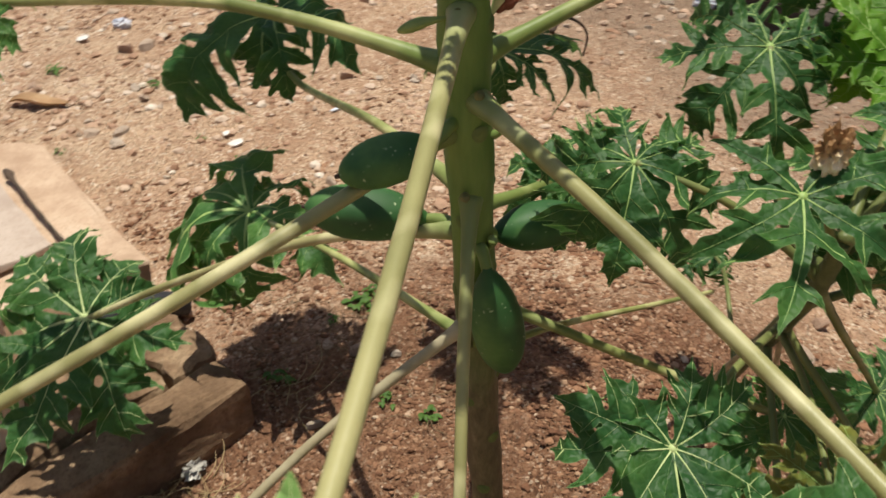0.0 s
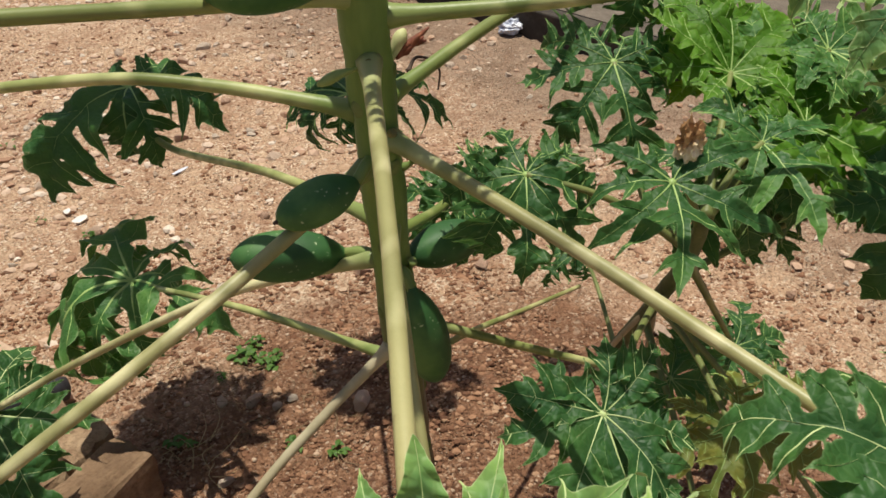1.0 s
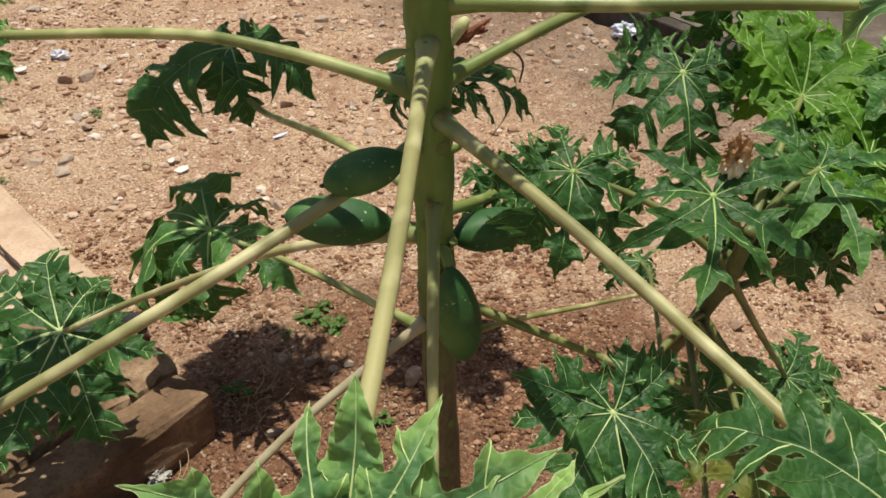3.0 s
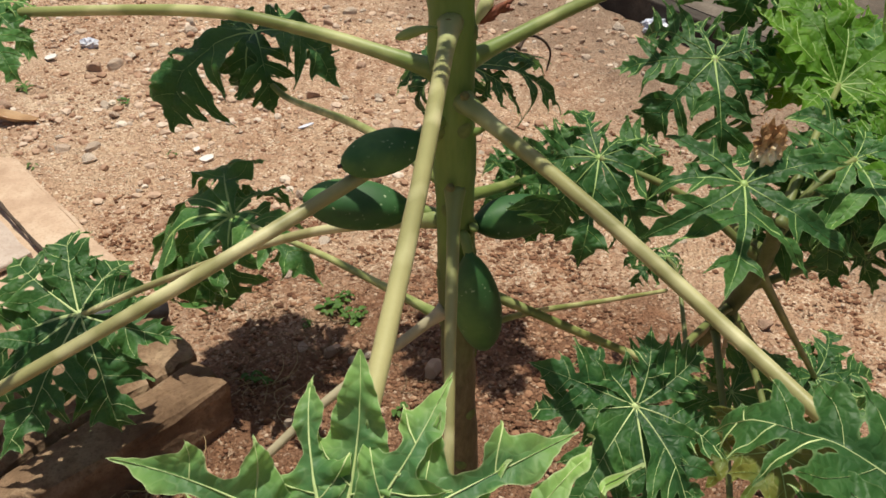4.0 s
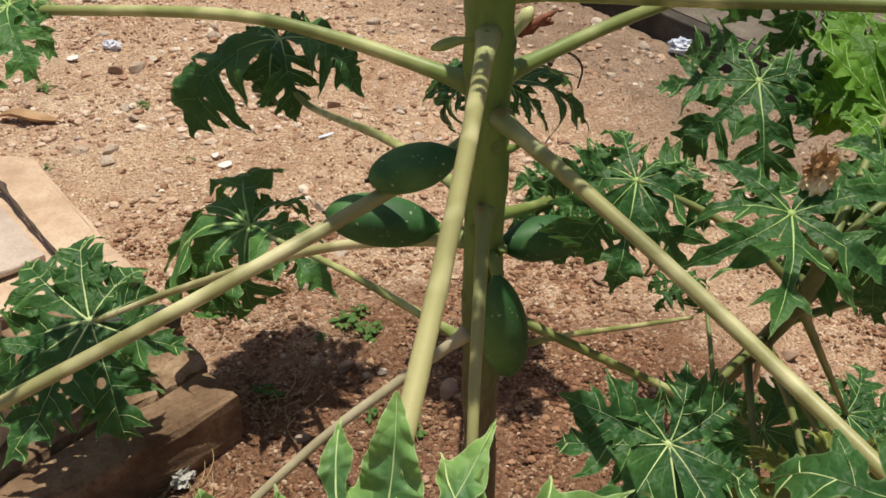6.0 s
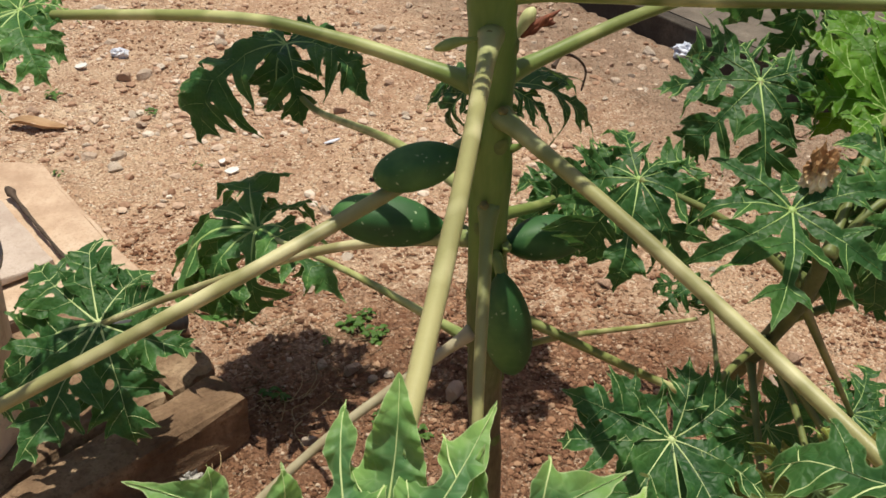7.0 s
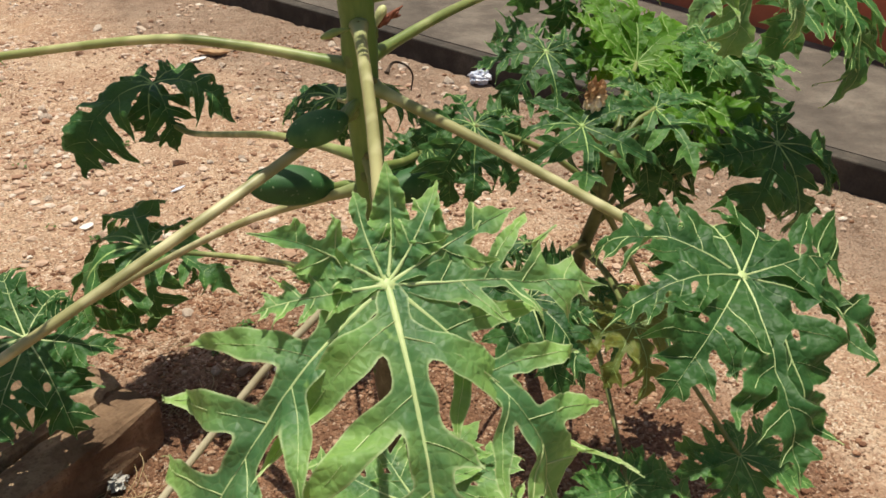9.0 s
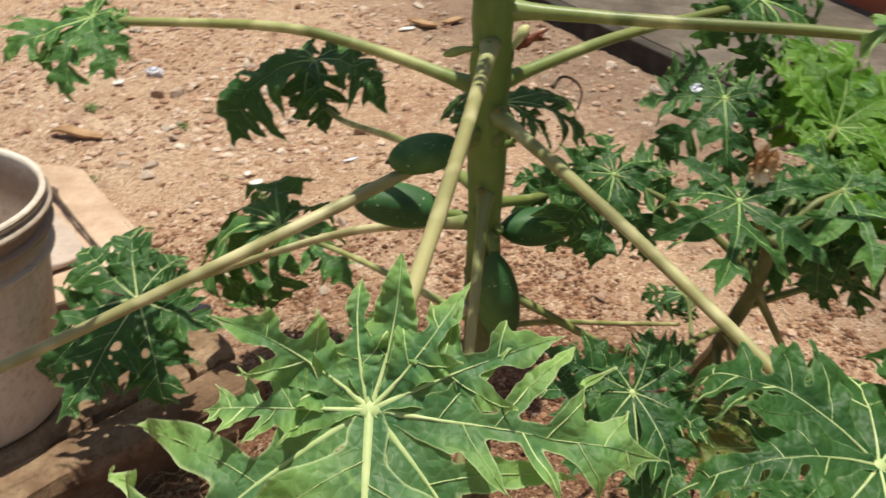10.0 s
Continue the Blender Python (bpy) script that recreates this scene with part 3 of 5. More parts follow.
def prism(pts, z0, z1, bev=0.0, mat=None, jitter=0.0, seed=0, cuts=0):
    """A slab over a convex outline, with bevelled and slightly worn edges."""
    bm = bmesh.new()
    lo = [bm.verts.new((x, y, z0)) for x, y in pts]
    f = bm.faces.new(lo)
    r = bmesh.ops.extrude_face_region(bm, geom=[f])
    bmesh.ops.translate(bm, verts=[v for v in r["geom"] if isinstance(v, bmesh.types.BMVert)], vec=(0, 0, z1 - z0))
    bmesh.ops.recalc_face_normals(bm, faces=bm.faces)
    if bev:
        bmesh.ops.bevel(bm, geom=list(bm.edges), offset=bev, segments=2, affect="EDGES", profile=0.6)
    if cuts:
        bmesh.ops.subdivide_edges(bm, edges=[e for e in bm.edges if e.calc_length() > 0.04], cuts=cuts, use_grid_fill=True)
    if jitter:
        for v in bm.verts:
            q = v.co * 14 + Vector((seed * 5.3, 0, 0))
            r = v.co * 47 + Vector((0, seed * 3.1, 0))
            v.co += Vector((noise.noise(q), noise.noise(q + Vector((9, 0, 0))), noise.noise(q + Vector((0, 9, 0))))) * jitter + Vector((noise.noise(r), noise.noise(r + Vector((5, 0, 0))), noise.noise(r + Vector((0, 5, 0))))) * jitter * 0.4
    me = bpy.data.meshes.new("prism")
    bm.to_mesh(me)
    bm.free()
    me.materials.append(mat)
    return me


# ------------------------------------------------------------ veranda and wall
KD = Vector((2.15, -3.35, 0)).normalized()      # along the kerb
KN = Vector((-KD.y, KD.x, 0))                   # away from the camera
K0 = Vector((1.06, 3.69, 0))


def kerb_pt(a, b):
    q = K0 + KD * a + KN * b
    return (q.x, q.y)


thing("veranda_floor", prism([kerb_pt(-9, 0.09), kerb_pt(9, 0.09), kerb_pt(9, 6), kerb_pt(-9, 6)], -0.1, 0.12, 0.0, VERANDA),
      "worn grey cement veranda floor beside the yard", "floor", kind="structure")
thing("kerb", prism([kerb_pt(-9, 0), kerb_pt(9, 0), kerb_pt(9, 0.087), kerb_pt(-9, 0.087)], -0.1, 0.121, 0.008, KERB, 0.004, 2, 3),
      "dark cement edge of the veranda step, its shade put into the colour", "kerb", kind="structure")
WA, WB = Vector((2.45, 4.75, 0)), Vector((3.15, 2.95, 0))
wd = (WB - WA).normalized()
wnorm = Vector((-wd.y, wd.x, 0))
w1, w2 = WA - wd * 4, WB + wd * 5
thing("wall_house", prism([tuple(w1.xy), tuple(w2.xy), tuple((w2 + wnorm * 0.2).xy), tuple((w1 + wnorm * 0.2).xy)], 0.116, 2.495, 0.0, WALL),
      "orange-red painted house wall behind the veranda", "wall", kind="structure")

# ------------------------------------------------------------ blocks, slabs, bucket
BU, BN = Vector((0.70, 0.714, 0)), Vector((0.714, -0.70, 0))


def bpt(u, n):
    q = BU * u + BN * n
    return (q.x, q.y)


def block(u0, u1, n0, n1, top, seed, label):
    me = prism([bpt(u0, n0), bpt(u1, n0), bpt(u1, n1), bpt(u0, n1)], -0.03, top, 0.022, BLOCK, 0.018, seed, 8)
    thing("concrete_block", me, label, "block", "concrete blocks")


block(-0.4, 0.605, -1.25, -1.137, 0.14, 1, "long sandy concrete block, chipped, lying on the soil")
block(-0.35, 0.495, -1.66, -1.262, 0.138, 2, "sandy concrete block under the plastic bucket")
block(0.505, 0.62, -1.46, -1.258, 0.135, 3, "broken end of a sandy concrete block beside stones")

thing("paving_slab", prism([(-1.15, 2.18), (-0.70, 1.63), (-1.02, 1.42), (-1.75, 1.75), (-1.6, 2.25)], -0.02, 0.135, 0.012, SLAB, 0.012, 4, 6),
      "pale tan concrete slab with a broken edge, on the soil", "slab", "slabs")
thing("paving_slab", prism([(-1.165, 1.93), (-0.93, 1.66), (-1.2, 1.4), (-1.8, 1.7)], 0.143, 0.162, 0.006, SLAB_GREY, 0.007, 5, 5),
      "greyish-pink concrete slab lying on another slab", "slab", "slabs")


def build_bucket():
    c = Vector((-0.975, 1.10, 0.139))
    rb, rt, h = 0.178, 0.212, 0.485
    e = new("plastic_bucket")
    e.location = c
    tagged(e, "dirty beige plastic bucket with ribbed rim, standing on blocks", "bucket")

    def rad(z):
        return rb + (rt - rb) * z / h

    prof = [(0.02, 0.012), (rb - 0.02, 0.012), (rb - 0.006, 0.0), (rb, 0.008)]
    prof += [(rad(z), z) for z in np.linspace(0.03, 0.36, 7)]
    prof += [(rad(z), z) for z in (0.38, 0.42, 0.46)]
    prof += [(rad(0.492) + 0.002, 0.492), (rad(h) + 0.006, h), (rad(h) + 0.002, h + 0.006), (rad(h) - 0.005, h)]
    prof += [(rad(z) - 0.005, z) for z in np.linspace(0.47, 0.03, 7)] + [(rb - 0.012, 0.018), (0.02, 0.018)]
    n, verts, faces = 56, [], []
    for r, z in prof:
        for k in range(n):
            th = 2 * math.pi * k / n
            w = 1 + 0.006 * noise.noise(Vector((math.cos(th) * 2, math.sin(th) * 2, z * 5)))
            verts.append((r * w * math.cos(th), r * w * math.sin(th), z))
    for i in range(len(prof) - 1):
        for k in range(n):
            k2 = (k + 1) % n
            faces.append((i * n + k, i * n + k2, (i + 1) * n + k2, (i + 1) * n + k))
    faces.append(tuple(range(n))[::-1])
    faces.append(tuple((len(prof) - 1) * n + k for k in range(n)))
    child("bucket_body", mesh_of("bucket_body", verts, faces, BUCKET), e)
    for z, out in ((0.375, 0.012), (0.425, 0.014), (0.465, 0.014)):
        ring = [(rad(z) - 0.002, z - 0.007), (rad(z) + out, z - 0.004), (rad(z) + out, z + 0.004), (rad(z) - 0.002, z + 0.008)]
        vs = [(r * math.cos(2 * math.pi * k / n), r * math.sin(2 * math.pi * k / n), q) for r, q in ring for k in range(n)]
        fs = [(i * n + k, i * n + (k + 1) % n, (i + 1) * n + (k + 1) % n, (i + 1) * n + k) for i in range(3) for k in range(n)]
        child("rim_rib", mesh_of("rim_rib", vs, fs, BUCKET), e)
    lip = [(rad(h) - 0.007, h - 0.004), (rad(h) - 0.006, h + 0.007), (rad(h) + 0.001, h + 0.008), (rad(h) + 0.005, h + 0.005), (rad(h) + 0.005, h - 0.006)]
    vs = [(r * math.cos(2 * math.pi * k / n), r * math.sin(2 * math.pi * k / n), q) for r, q in lip for k in range(n)]
    fs = [(i * n + k, i * n + (k + 1) % n, (i + 1) * n + (k + 1) % n, (i + 1) * n + k) for i in range(4) for k in range(n)]
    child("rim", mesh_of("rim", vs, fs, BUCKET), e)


build_bucket()
v, f = tube([(-1.17, 1.99, 0.16), (-1.08, 1.88, 0.156), (-1.0, 1.785, 0.155), (-0.90, 1.67, 0.148)], lambda u: 0.0058 - 0.0012 * u + 0.0012 * math.sin(u * 23) + (0.005 if u < 0.07 else 0), 34, 8, 0.45, 3)
thing("stick", mesh_of("stick", v, f, TWIG), "dark dry stick lying on the slabs", "stick")
v, f = tube([(-0.98, 1.36, 0.10), (-0.84, 1.44, 0.09), (-0.70, 1.54, 0.07), (-0.62, 1.60, 0.03)], lambda u: 0.035 - 0.006 * u, 16, 12, 0.12, 5)
thing("rubber_pipe", mesh_of("rubber_pipe", v, f, RUBBER), "short black rubber pipe lying by the slab", "pipe")

# ------------------------------------------------------------ main papaya plant
TR = [(0.085, 0.80, -0.02), (0.068, 0.795, 0.3), (0.045, 0.785, 0.62), (0.024, 0.772, 1.0), (0.014, 0.766, 1.2), (0.01, 0.76, 1.42)]
main = plant("papaya_plant", (0, 0, 0), "fruiting papaya plant with green trunk and long leaf stalks")
v, f = tube(TR, lambda u: 0.0205 + 0.0072 * u + 0.007 * math.exp(-u * 14) + 0.0008 * math.sin(u * 70), 90, 20, 0.10, 1)
child("trunk", mesh_of("trunk", v, f, TRUNK), main)


def trunk_at(z):
    for a, b in zip(TR, TR[1:]):
        if a[2] <= z <= b[2]:
            k = (z - a[2]) / (b[2] - a[2])
            return Vector(a).lerp(Vector(b), k)
    return Vector(TR[-1])


def from_trunk(z, toward):
    """A place on the trunk's skin at height z on the side that faces a point."""
    c = trunk_at(z)
    d = Vector((toward[0] - c.x, toward[1] - c.y, 0)).normalized()
    return c + d * 0.016


def main_leaf(z, via, hub, tip, normal, size, seed, r0=0.0085, r1=0.0055, mat=None, stalk_mat=None, **kw):
    a = from_trunk(z, via[0] if via else hub)
    stalk(main, [a, *via, Vector(hub) - Vector(normal).normalized() * (r1 + 0.001)], r0, r1, stalk_mat, seed)
    if size:
        leaf(main, hub, tip, normal, size, seed, mat, **kw)


# front leaf
FRONT_MID = ((1, 0.13, 0.72, 0.058), (-1, 0.09, 0.46, 0.056), (-1, 0.26, 0.46, 0.05), (1, 0.36, 0.16, 0.036), (-1, 0.46, 0.44, 0.052), (1, 0.50, 0.32, 0.048), (1, 0.68, 0.28, 0.046), (-1, 0.66, 0.3, 0.046))
FRONT_SIDE = ((1, 0.22, 0.42, 0.044), (-1, 0.30, 0.30, 0.04), (1, 0.40, 0.47, 0.044), (-1, 0.49, 0.32, 0.04), (1, 0.58, 0.38, 0.042), (-1, 0.67, 0.25, 0.036), (1, 0.75, 0.2, 0.034), (-1, 0.82, 0.13, 0.028))
FRONT_OTHER = tuple((-sg, c + 0.02, r * 0.95, h) for sg, c, r, h in FRONT_SIDE)
FRONT_TOP = ((1, 0.34, 0.30, 0.10), (-1, 0.30, 0.30, 0.09))
FRONT_REAR = ((1, 0.34, 0.34, 0.085), (-1, 0.38, 0.34, 0.085), (1, 0.62, 0.2, 0.06))
FRONT_BACK = tuple((-sg, c + 0.04, r, h) for sg, c, r, h in FRONT_REAR)
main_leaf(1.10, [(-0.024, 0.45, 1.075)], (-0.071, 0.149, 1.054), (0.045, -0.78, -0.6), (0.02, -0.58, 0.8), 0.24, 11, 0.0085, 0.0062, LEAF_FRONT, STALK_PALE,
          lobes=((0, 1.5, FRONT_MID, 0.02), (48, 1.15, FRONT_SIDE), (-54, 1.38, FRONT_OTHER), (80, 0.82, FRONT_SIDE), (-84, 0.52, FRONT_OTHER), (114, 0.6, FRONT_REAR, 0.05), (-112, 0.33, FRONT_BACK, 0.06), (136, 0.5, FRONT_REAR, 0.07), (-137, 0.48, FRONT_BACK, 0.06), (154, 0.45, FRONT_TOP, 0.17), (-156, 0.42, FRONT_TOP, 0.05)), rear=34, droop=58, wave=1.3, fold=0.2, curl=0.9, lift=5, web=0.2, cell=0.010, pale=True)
# leaf towards the right front
main_leaf(1.01, [(0.17, 0.54, 0.978)], (0.323, 0.229, 0.958), (0.3, -0.6, -0.6), (0.1, -0.4, 0.9), 0.225, 12, 0.0085, 0.006, LEAF_DEEP, STALK_PALE, droop=90, limp=1.1, slim=1.05, wave=1.4, web=0.33, cell=0.013, rear=14, pale=True,
          lobes=((0, 1.0), (37, 1.0), (-37, 0.95), (75, 1.0), (-75, 0.9), (112, 0.9), (-112, 0.85), (148, 0.7), (-148, 0.85)),
          holes=((0, 0.35, 0.06, 0.02), (1, 0.4, -0.05, 0.022), (3, 0.38, 0.05, 0.03), (3, 0.5, 0.04, 0.02), (2, 0.42, 0.06, 0.018)))
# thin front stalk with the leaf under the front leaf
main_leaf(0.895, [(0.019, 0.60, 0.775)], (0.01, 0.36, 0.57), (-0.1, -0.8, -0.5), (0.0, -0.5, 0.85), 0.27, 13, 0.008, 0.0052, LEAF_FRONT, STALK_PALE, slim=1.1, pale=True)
# long stalk to the left front
main_leaf(0.975, [(-0.23, 0.615, 0.888)], (-0.62, 0.45, 0.732), (-0.7, -0.5, -0.5), (-0.2, -0.3, 0.9), 0.2, 14, 0.0085, 0.0065, LEAF, STALK_PALE)
# stalk to the left leaf over the blocks
main_leaf(0.835, [(-0.17, 0.90, 0.735), (-0.40, 1.02, 0.57)], (-0.585, 1.071, 0.452), (-0.75, -0.1, 0.1), (-0.05, -0.5, 0.87), 0.26, 15, 0.0075, 0.0052, LEAF_DEEP, STALK_PALE, droop=60, lift=10, wave=1.3,
          lobes=((0, 1.0), (40, 0.9), (-40, 0.95), (80, 1.0), (-80, 0.85), (115, 1.0), (-115, 0.6), (150, 0.75), (-155, 0.5)), slim=1.15, web=0.36, cell=0.014, pale=True,
          holes=((0, 0.38, 0.05, 0.022), (0, 0.52, -0.06, 0.04), (0, 0.6, 0.05, 0.03), (1, 0.4, 0.05, 0.025), (2, 0.45, -0.05, 0.035), (3, 0.4, 0.06, 0.03), (5, 0.45, -0.05, 0.028), (2, 0.62, 0.05, 0.02)))
# dry stalk to the lower left front
stalk(main, [from_trunk(0.70, (-0.18, 0.7, 0.5)), (-0.07, 0.755, 0.623), (-0.18, 0.705, 0.548), (-0.36, 0.58, 0.42)], 0.0072, 0.006, STALK_DRY, 16)
# low back-left stalk with a limp leaf
main_leaf(0.66, [(-0.17, 1.11, 0.55)], (-0.37, 1.38, 0.45), (-0.9, -0.15, -0.2), (-0.1, -0.15, 0.97), 0.36, 17, 0.0068, 0.005, LEAF, droop=160, curl=1.4, lift=34, wave=1.5, slim=0.85, limp=0.95, web=0.24,
          lobes=((0, 1.1), (38, 0.95), (-38, 1.05), (80, 0.9), (-78, 0.9), (122, 0.75), (-120, 0.7), (165, 0.6)))
# low stalk to the right
main_leaf(0.735, [(0.248, 0.80, 0.619)], (0.457, 0.80, 0.517), (0.6, -0.4, -0.5), (0.2, -0.5, 0.85), 0.15, 18, 0.007, 0.005)
# pale stalk behind the fruit
main_leaf(0.865, [(0.11, 0.87, 0.835)], (0.16, 0.92, 0.835), (0.3, -0.3, -0.8), (0.3, -0.6, 0.7), 0.14, 19, 0.0078, 0.006, LEAF_DEEP, droop=110)
# upper right
main_leaf(1.045, [(0.2, 0.885, 1.083)], (0.43, 1.06, 1.10), (0.6, 0.1, -0.6), (0.3, -0.4, 0.9), 0.21, 20, 0.0085, 0.006, LEAF_DEEP, droop=125, wave=1.3)
main_leaf(1.14, [(0.2, 0.745, 1.145), (0.42, 0.735, 1.15)], (0.68, 0.68, 1.16), (0.6, -0.6, -0.5), (0.3, -0.5, 0.8), 0.25, 21, 0.0085, 0.006, droop=120)
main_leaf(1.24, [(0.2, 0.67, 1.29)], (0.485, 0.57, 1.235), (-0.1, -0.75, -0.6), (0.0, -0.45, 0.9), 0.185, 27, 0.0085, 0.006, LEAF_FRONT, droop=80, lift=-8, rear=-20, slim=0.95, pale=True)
# upper left
main_leaf(1.035, [(-0.14, 0.84, 1.055), (-0.28, 0.89, 1.058)], (-0.575, 1.028, 1.007), (-0.8, -0.4, -0.5), (-0.3, -0.3, 0.9), 0.18, 22, 0.0085, 0.006, droop=110)
main_leaf(0.885, [(-0.09, 1.03, 0.835), (-0.25, 1.39, 0.715), (-0.31, 1.50, 0.74)], (-0.315, 1.541, 0.775), (-0.25, -0.7, -0.35), (-0.05, -0.25, 0.95), 0.25, 23, 0.0072, 0.005, LEAF_DEEP, droop=160, curl=1.5, lift=30, wave=1.5, slim=1.05, limp=1.0, web=0.34,
          lobes=((0, 0.85), (42, 0.9), (-42, 1.15), (85, 0.95), (-82, 0.95), (125, 0.9), (-125, 0.75), (165, 0.6)))
main_leaf(1.165, [(-0.12, 0.71, 1.185)], (-0.5, 0.56, 1.255), (-0.8, -0.4, -0.4), (-0.3, -0.2, 0.9), 0.2, 24, 0.0088, 0.0065)
# a leaf behind the trunk
main_leaf(0.98, [(0.05, 1.0, 0.91), (0.08, 1.3, 0.79)], (0.09, 1.48, 0.735), (0.1, 0.5, -0.4), (0, -0.2, 1), 0.27, 25, 0.006, 0.0045, LEAF_DEEP, droop=120, curl=2.0, slim=0.8, lift=12, limp=0.9)
# withered curl hanging by that leaf
stalk(main, [(0.175, 1.33, 0.835), (0.193, 1.35, 0.85), (0.219, 1.35, 0.844), (0.236, 1.35, 0.821), (0.233, 1.35, 0.785)], 0.0032, 0.0016, TWIG, 58, "thin withered brown curl of leaf")
# thin stalk to the back right
stalk(main, [from_trunk(0.64, (0.25, 1.0, 0.3)), (0.154, 0.90, 0.588), (0.338, 1.10, 0.452), (0.523, 1.30, 0.317)], 0.0055, 0.004, None, 26)
# the crown above: unseen leaves, added for the dappled shade they cast
main_leaf(1.33, [(-0.2, 0.56, 1.44)], (-0.47, 0.34, 1.5), (-0.7, -0.6, -0.3), (-0.2, -0.1, 0.95), 0.22, 52)
main_leaf(1.36, [(0.09, 1.15, 1.50)], (0.16, 1.50, 1.49), (0.2, 0.7, -0.3), (0.05, 0.1, 0.95), 0.28, 53, slim=1.2)
main_leaf(1.38, [(-0.12, 1.15, 1.51)], (-0.27, 1.52, 1.5), (-0.4, 0.8, -0.3), (-0.1, 0.1, 0.95), 0.28, 54, slim=1.2)
main_leaf(1.40, [(0.03, 0.75, 1.5)], (0.05, 0.72, 1.6), (0.3, -0.3, -0.1), (0, 0, 1), 0.1, 55, 0.006, 0.004, LEAF_YOUNG)


def fruit(base, tip, r, seed, top=None, label=""):
    """A young papaya: widest past the middle, with a short stalk at the trunk."""
    base, tip = Vector(base), Vector(tip)
    d = tip - base
    L = d.length
    d = d.normalized()
    a = d.cross(Vector((0.2, 0.3, 1))).normalized()
    b = d.cross(a)
    n, sides, verts, faces = 26, 24, [], []
    for i in range(n):
        u = i / (n - 1)
        w = (1 - (1 - min(1.0, u / 0.55)) ** 2.4) ** 0.75 if u < 0.55 else (1 - ((u - 0.55) / 0.45) ** 2.6) ** 0.6 if u < 1 else 0.0
        w = max(w * (0.9 + 0.1 * math.sin(math.pi * u)), 0.16 if u == 0 else 0.05)
        for k in range(sides):
            th = 2 * math.pi * k / sides
            rr = r * w * (1 + 0.035 * math.cos(5 * th + seed) * math.sin(math.pi * u))
            verts.append(base + d * (L * u) + (a * math.cos(th) + b * math.sin(th)) * rr)
    for i in range(n - 1):
        for k in range(sides):
            k2 = (k + 1) % sides
            faces.append((i * sides + k, i * sides + k2, (i + 1) * sides + k2, (i + 1) * sides + k))
    faces += [tuple(range(sides))[::-1], tuple((n - 1) * sides + k for k in range(sides))]
    ob = child("fruit", mesh_of("fruit", verts, faces, FRUIT), main, label)
    st = from_trunk(top if top else base.z, base)
    v, f = tube([st, st.lerp(base, 0.5) + Vector((0, 0, 0.006)), base + d * 0.006], lambda u: 0.0075 - 0.001 * u, 8, 10, 0.1, seed)
    child("fruit_stalk", mesh_of("fruit_stalk", v, f, STALK), ob)
    v, f = tube([tip - d * 0.003, tip + d * 0.001, tip + d * 0.0035], lambda u: 0.0032 - 0.0015 * u, 5, 8, 0.2, seed)
    child("fruit_tip", mesh_of("fruit_tip", v, f, TWIG), ob, "dark dried blossom end")


GREEN = "unripe dark green papaya with pale specks"
fruit((-0.004, 0.735, 0.974), (-0.0985, 0.695, 0.962), 0.0245, 1, 0.985, GREEN)
fruit((-0.014, 0.825, 0.822), (-0.157, 0.815, 0.846), 0.032, 2, 0.83, GREEN)
fruit((0.047, 0.734, 0.822), (0.075, 0.738, 0.663), 0.0295, 3, 0.83, GREEN)
fruit((-0.004, 0.735, 1.20), (-0.135, 0.69, 1.205), 0.028, 5, 1.21, GREEN)
fruit((0.055, 0.81, 0.81), (0.165, 0.85, 0.806), 0.029, 4, 0.82, GREEN)

# ------------------------------------------------------------ second papaya plant
second = plant("papaya_plant", (0, 0, 0), "young papaya plant without fruit, crowded dark and light green leaves")
T2 = [(0.535, 1.29, -0.02), (0.49, 1.07, 0.32), (0.44, 0.85, 0.63), (0.415, 0.745, 0.785), (0.40, 0.70, 0.88)]
v, f = tube(T2, lambda u: 0.0165 - 0.008 * u, 50, 16, 0.14, 8)
child("trunk", mesh_of("trunk", v, f, TRUNK_DARK), second)


# broad simple lobes with few side fingers
LANCE_MID = ((1, 0.24, 0.72, 0.075), (-1, 0.27, 0.68, 0.075), (1, 0.6, 0.28, 0.05), (-1, 0.62, 0.26, 0.05))
LANCE_SIDE = ((1, 0.36, 0.3, 0.06), (-1, 0.42, 0.28, 0.06))
LANCE = ((0, 1.05, LANCE_MID, 0.05), (52, 0.85, LANCE_SIDE, 0.075), (-52, 0.85, LANCE_SIDE, 0.075), (100, 0.8, LANCE_SIDE, 0.08), (-100, 0.78, LANCE_SIDE, 0.08), (142, 0.6, LANCE_SIDE, 0.1), (-142, 0.62, LANCE_SIDE, 0.1))
LOBES_FEW = ((0, 1.05), (46, 0.98), (-46, 0.98), (92, 0.85), (-92, 0.85), (138, 0.62), (-138, 0.62))


def second_leaf(k, hub, tip, normal, size, seed, mat=None, bow=0.02, **kw):
    """k: how far up the trunk the stalk leaves, from 0 at its second point to 3 at its top."""
    i = min(int(k), 2)
    a = Vector(T2[1 + i]).lerp(Vector(T2[2 + i]), k - i)
    stalk(second, [a, a.lerp(Vector(hub), 0.5) + Vector((0, 0, bow)), hub], 0.0055, 0.0038, STALK_DARK, seed)
    leaf(second, hub, tip, normal, size, seed, mat, **kw)


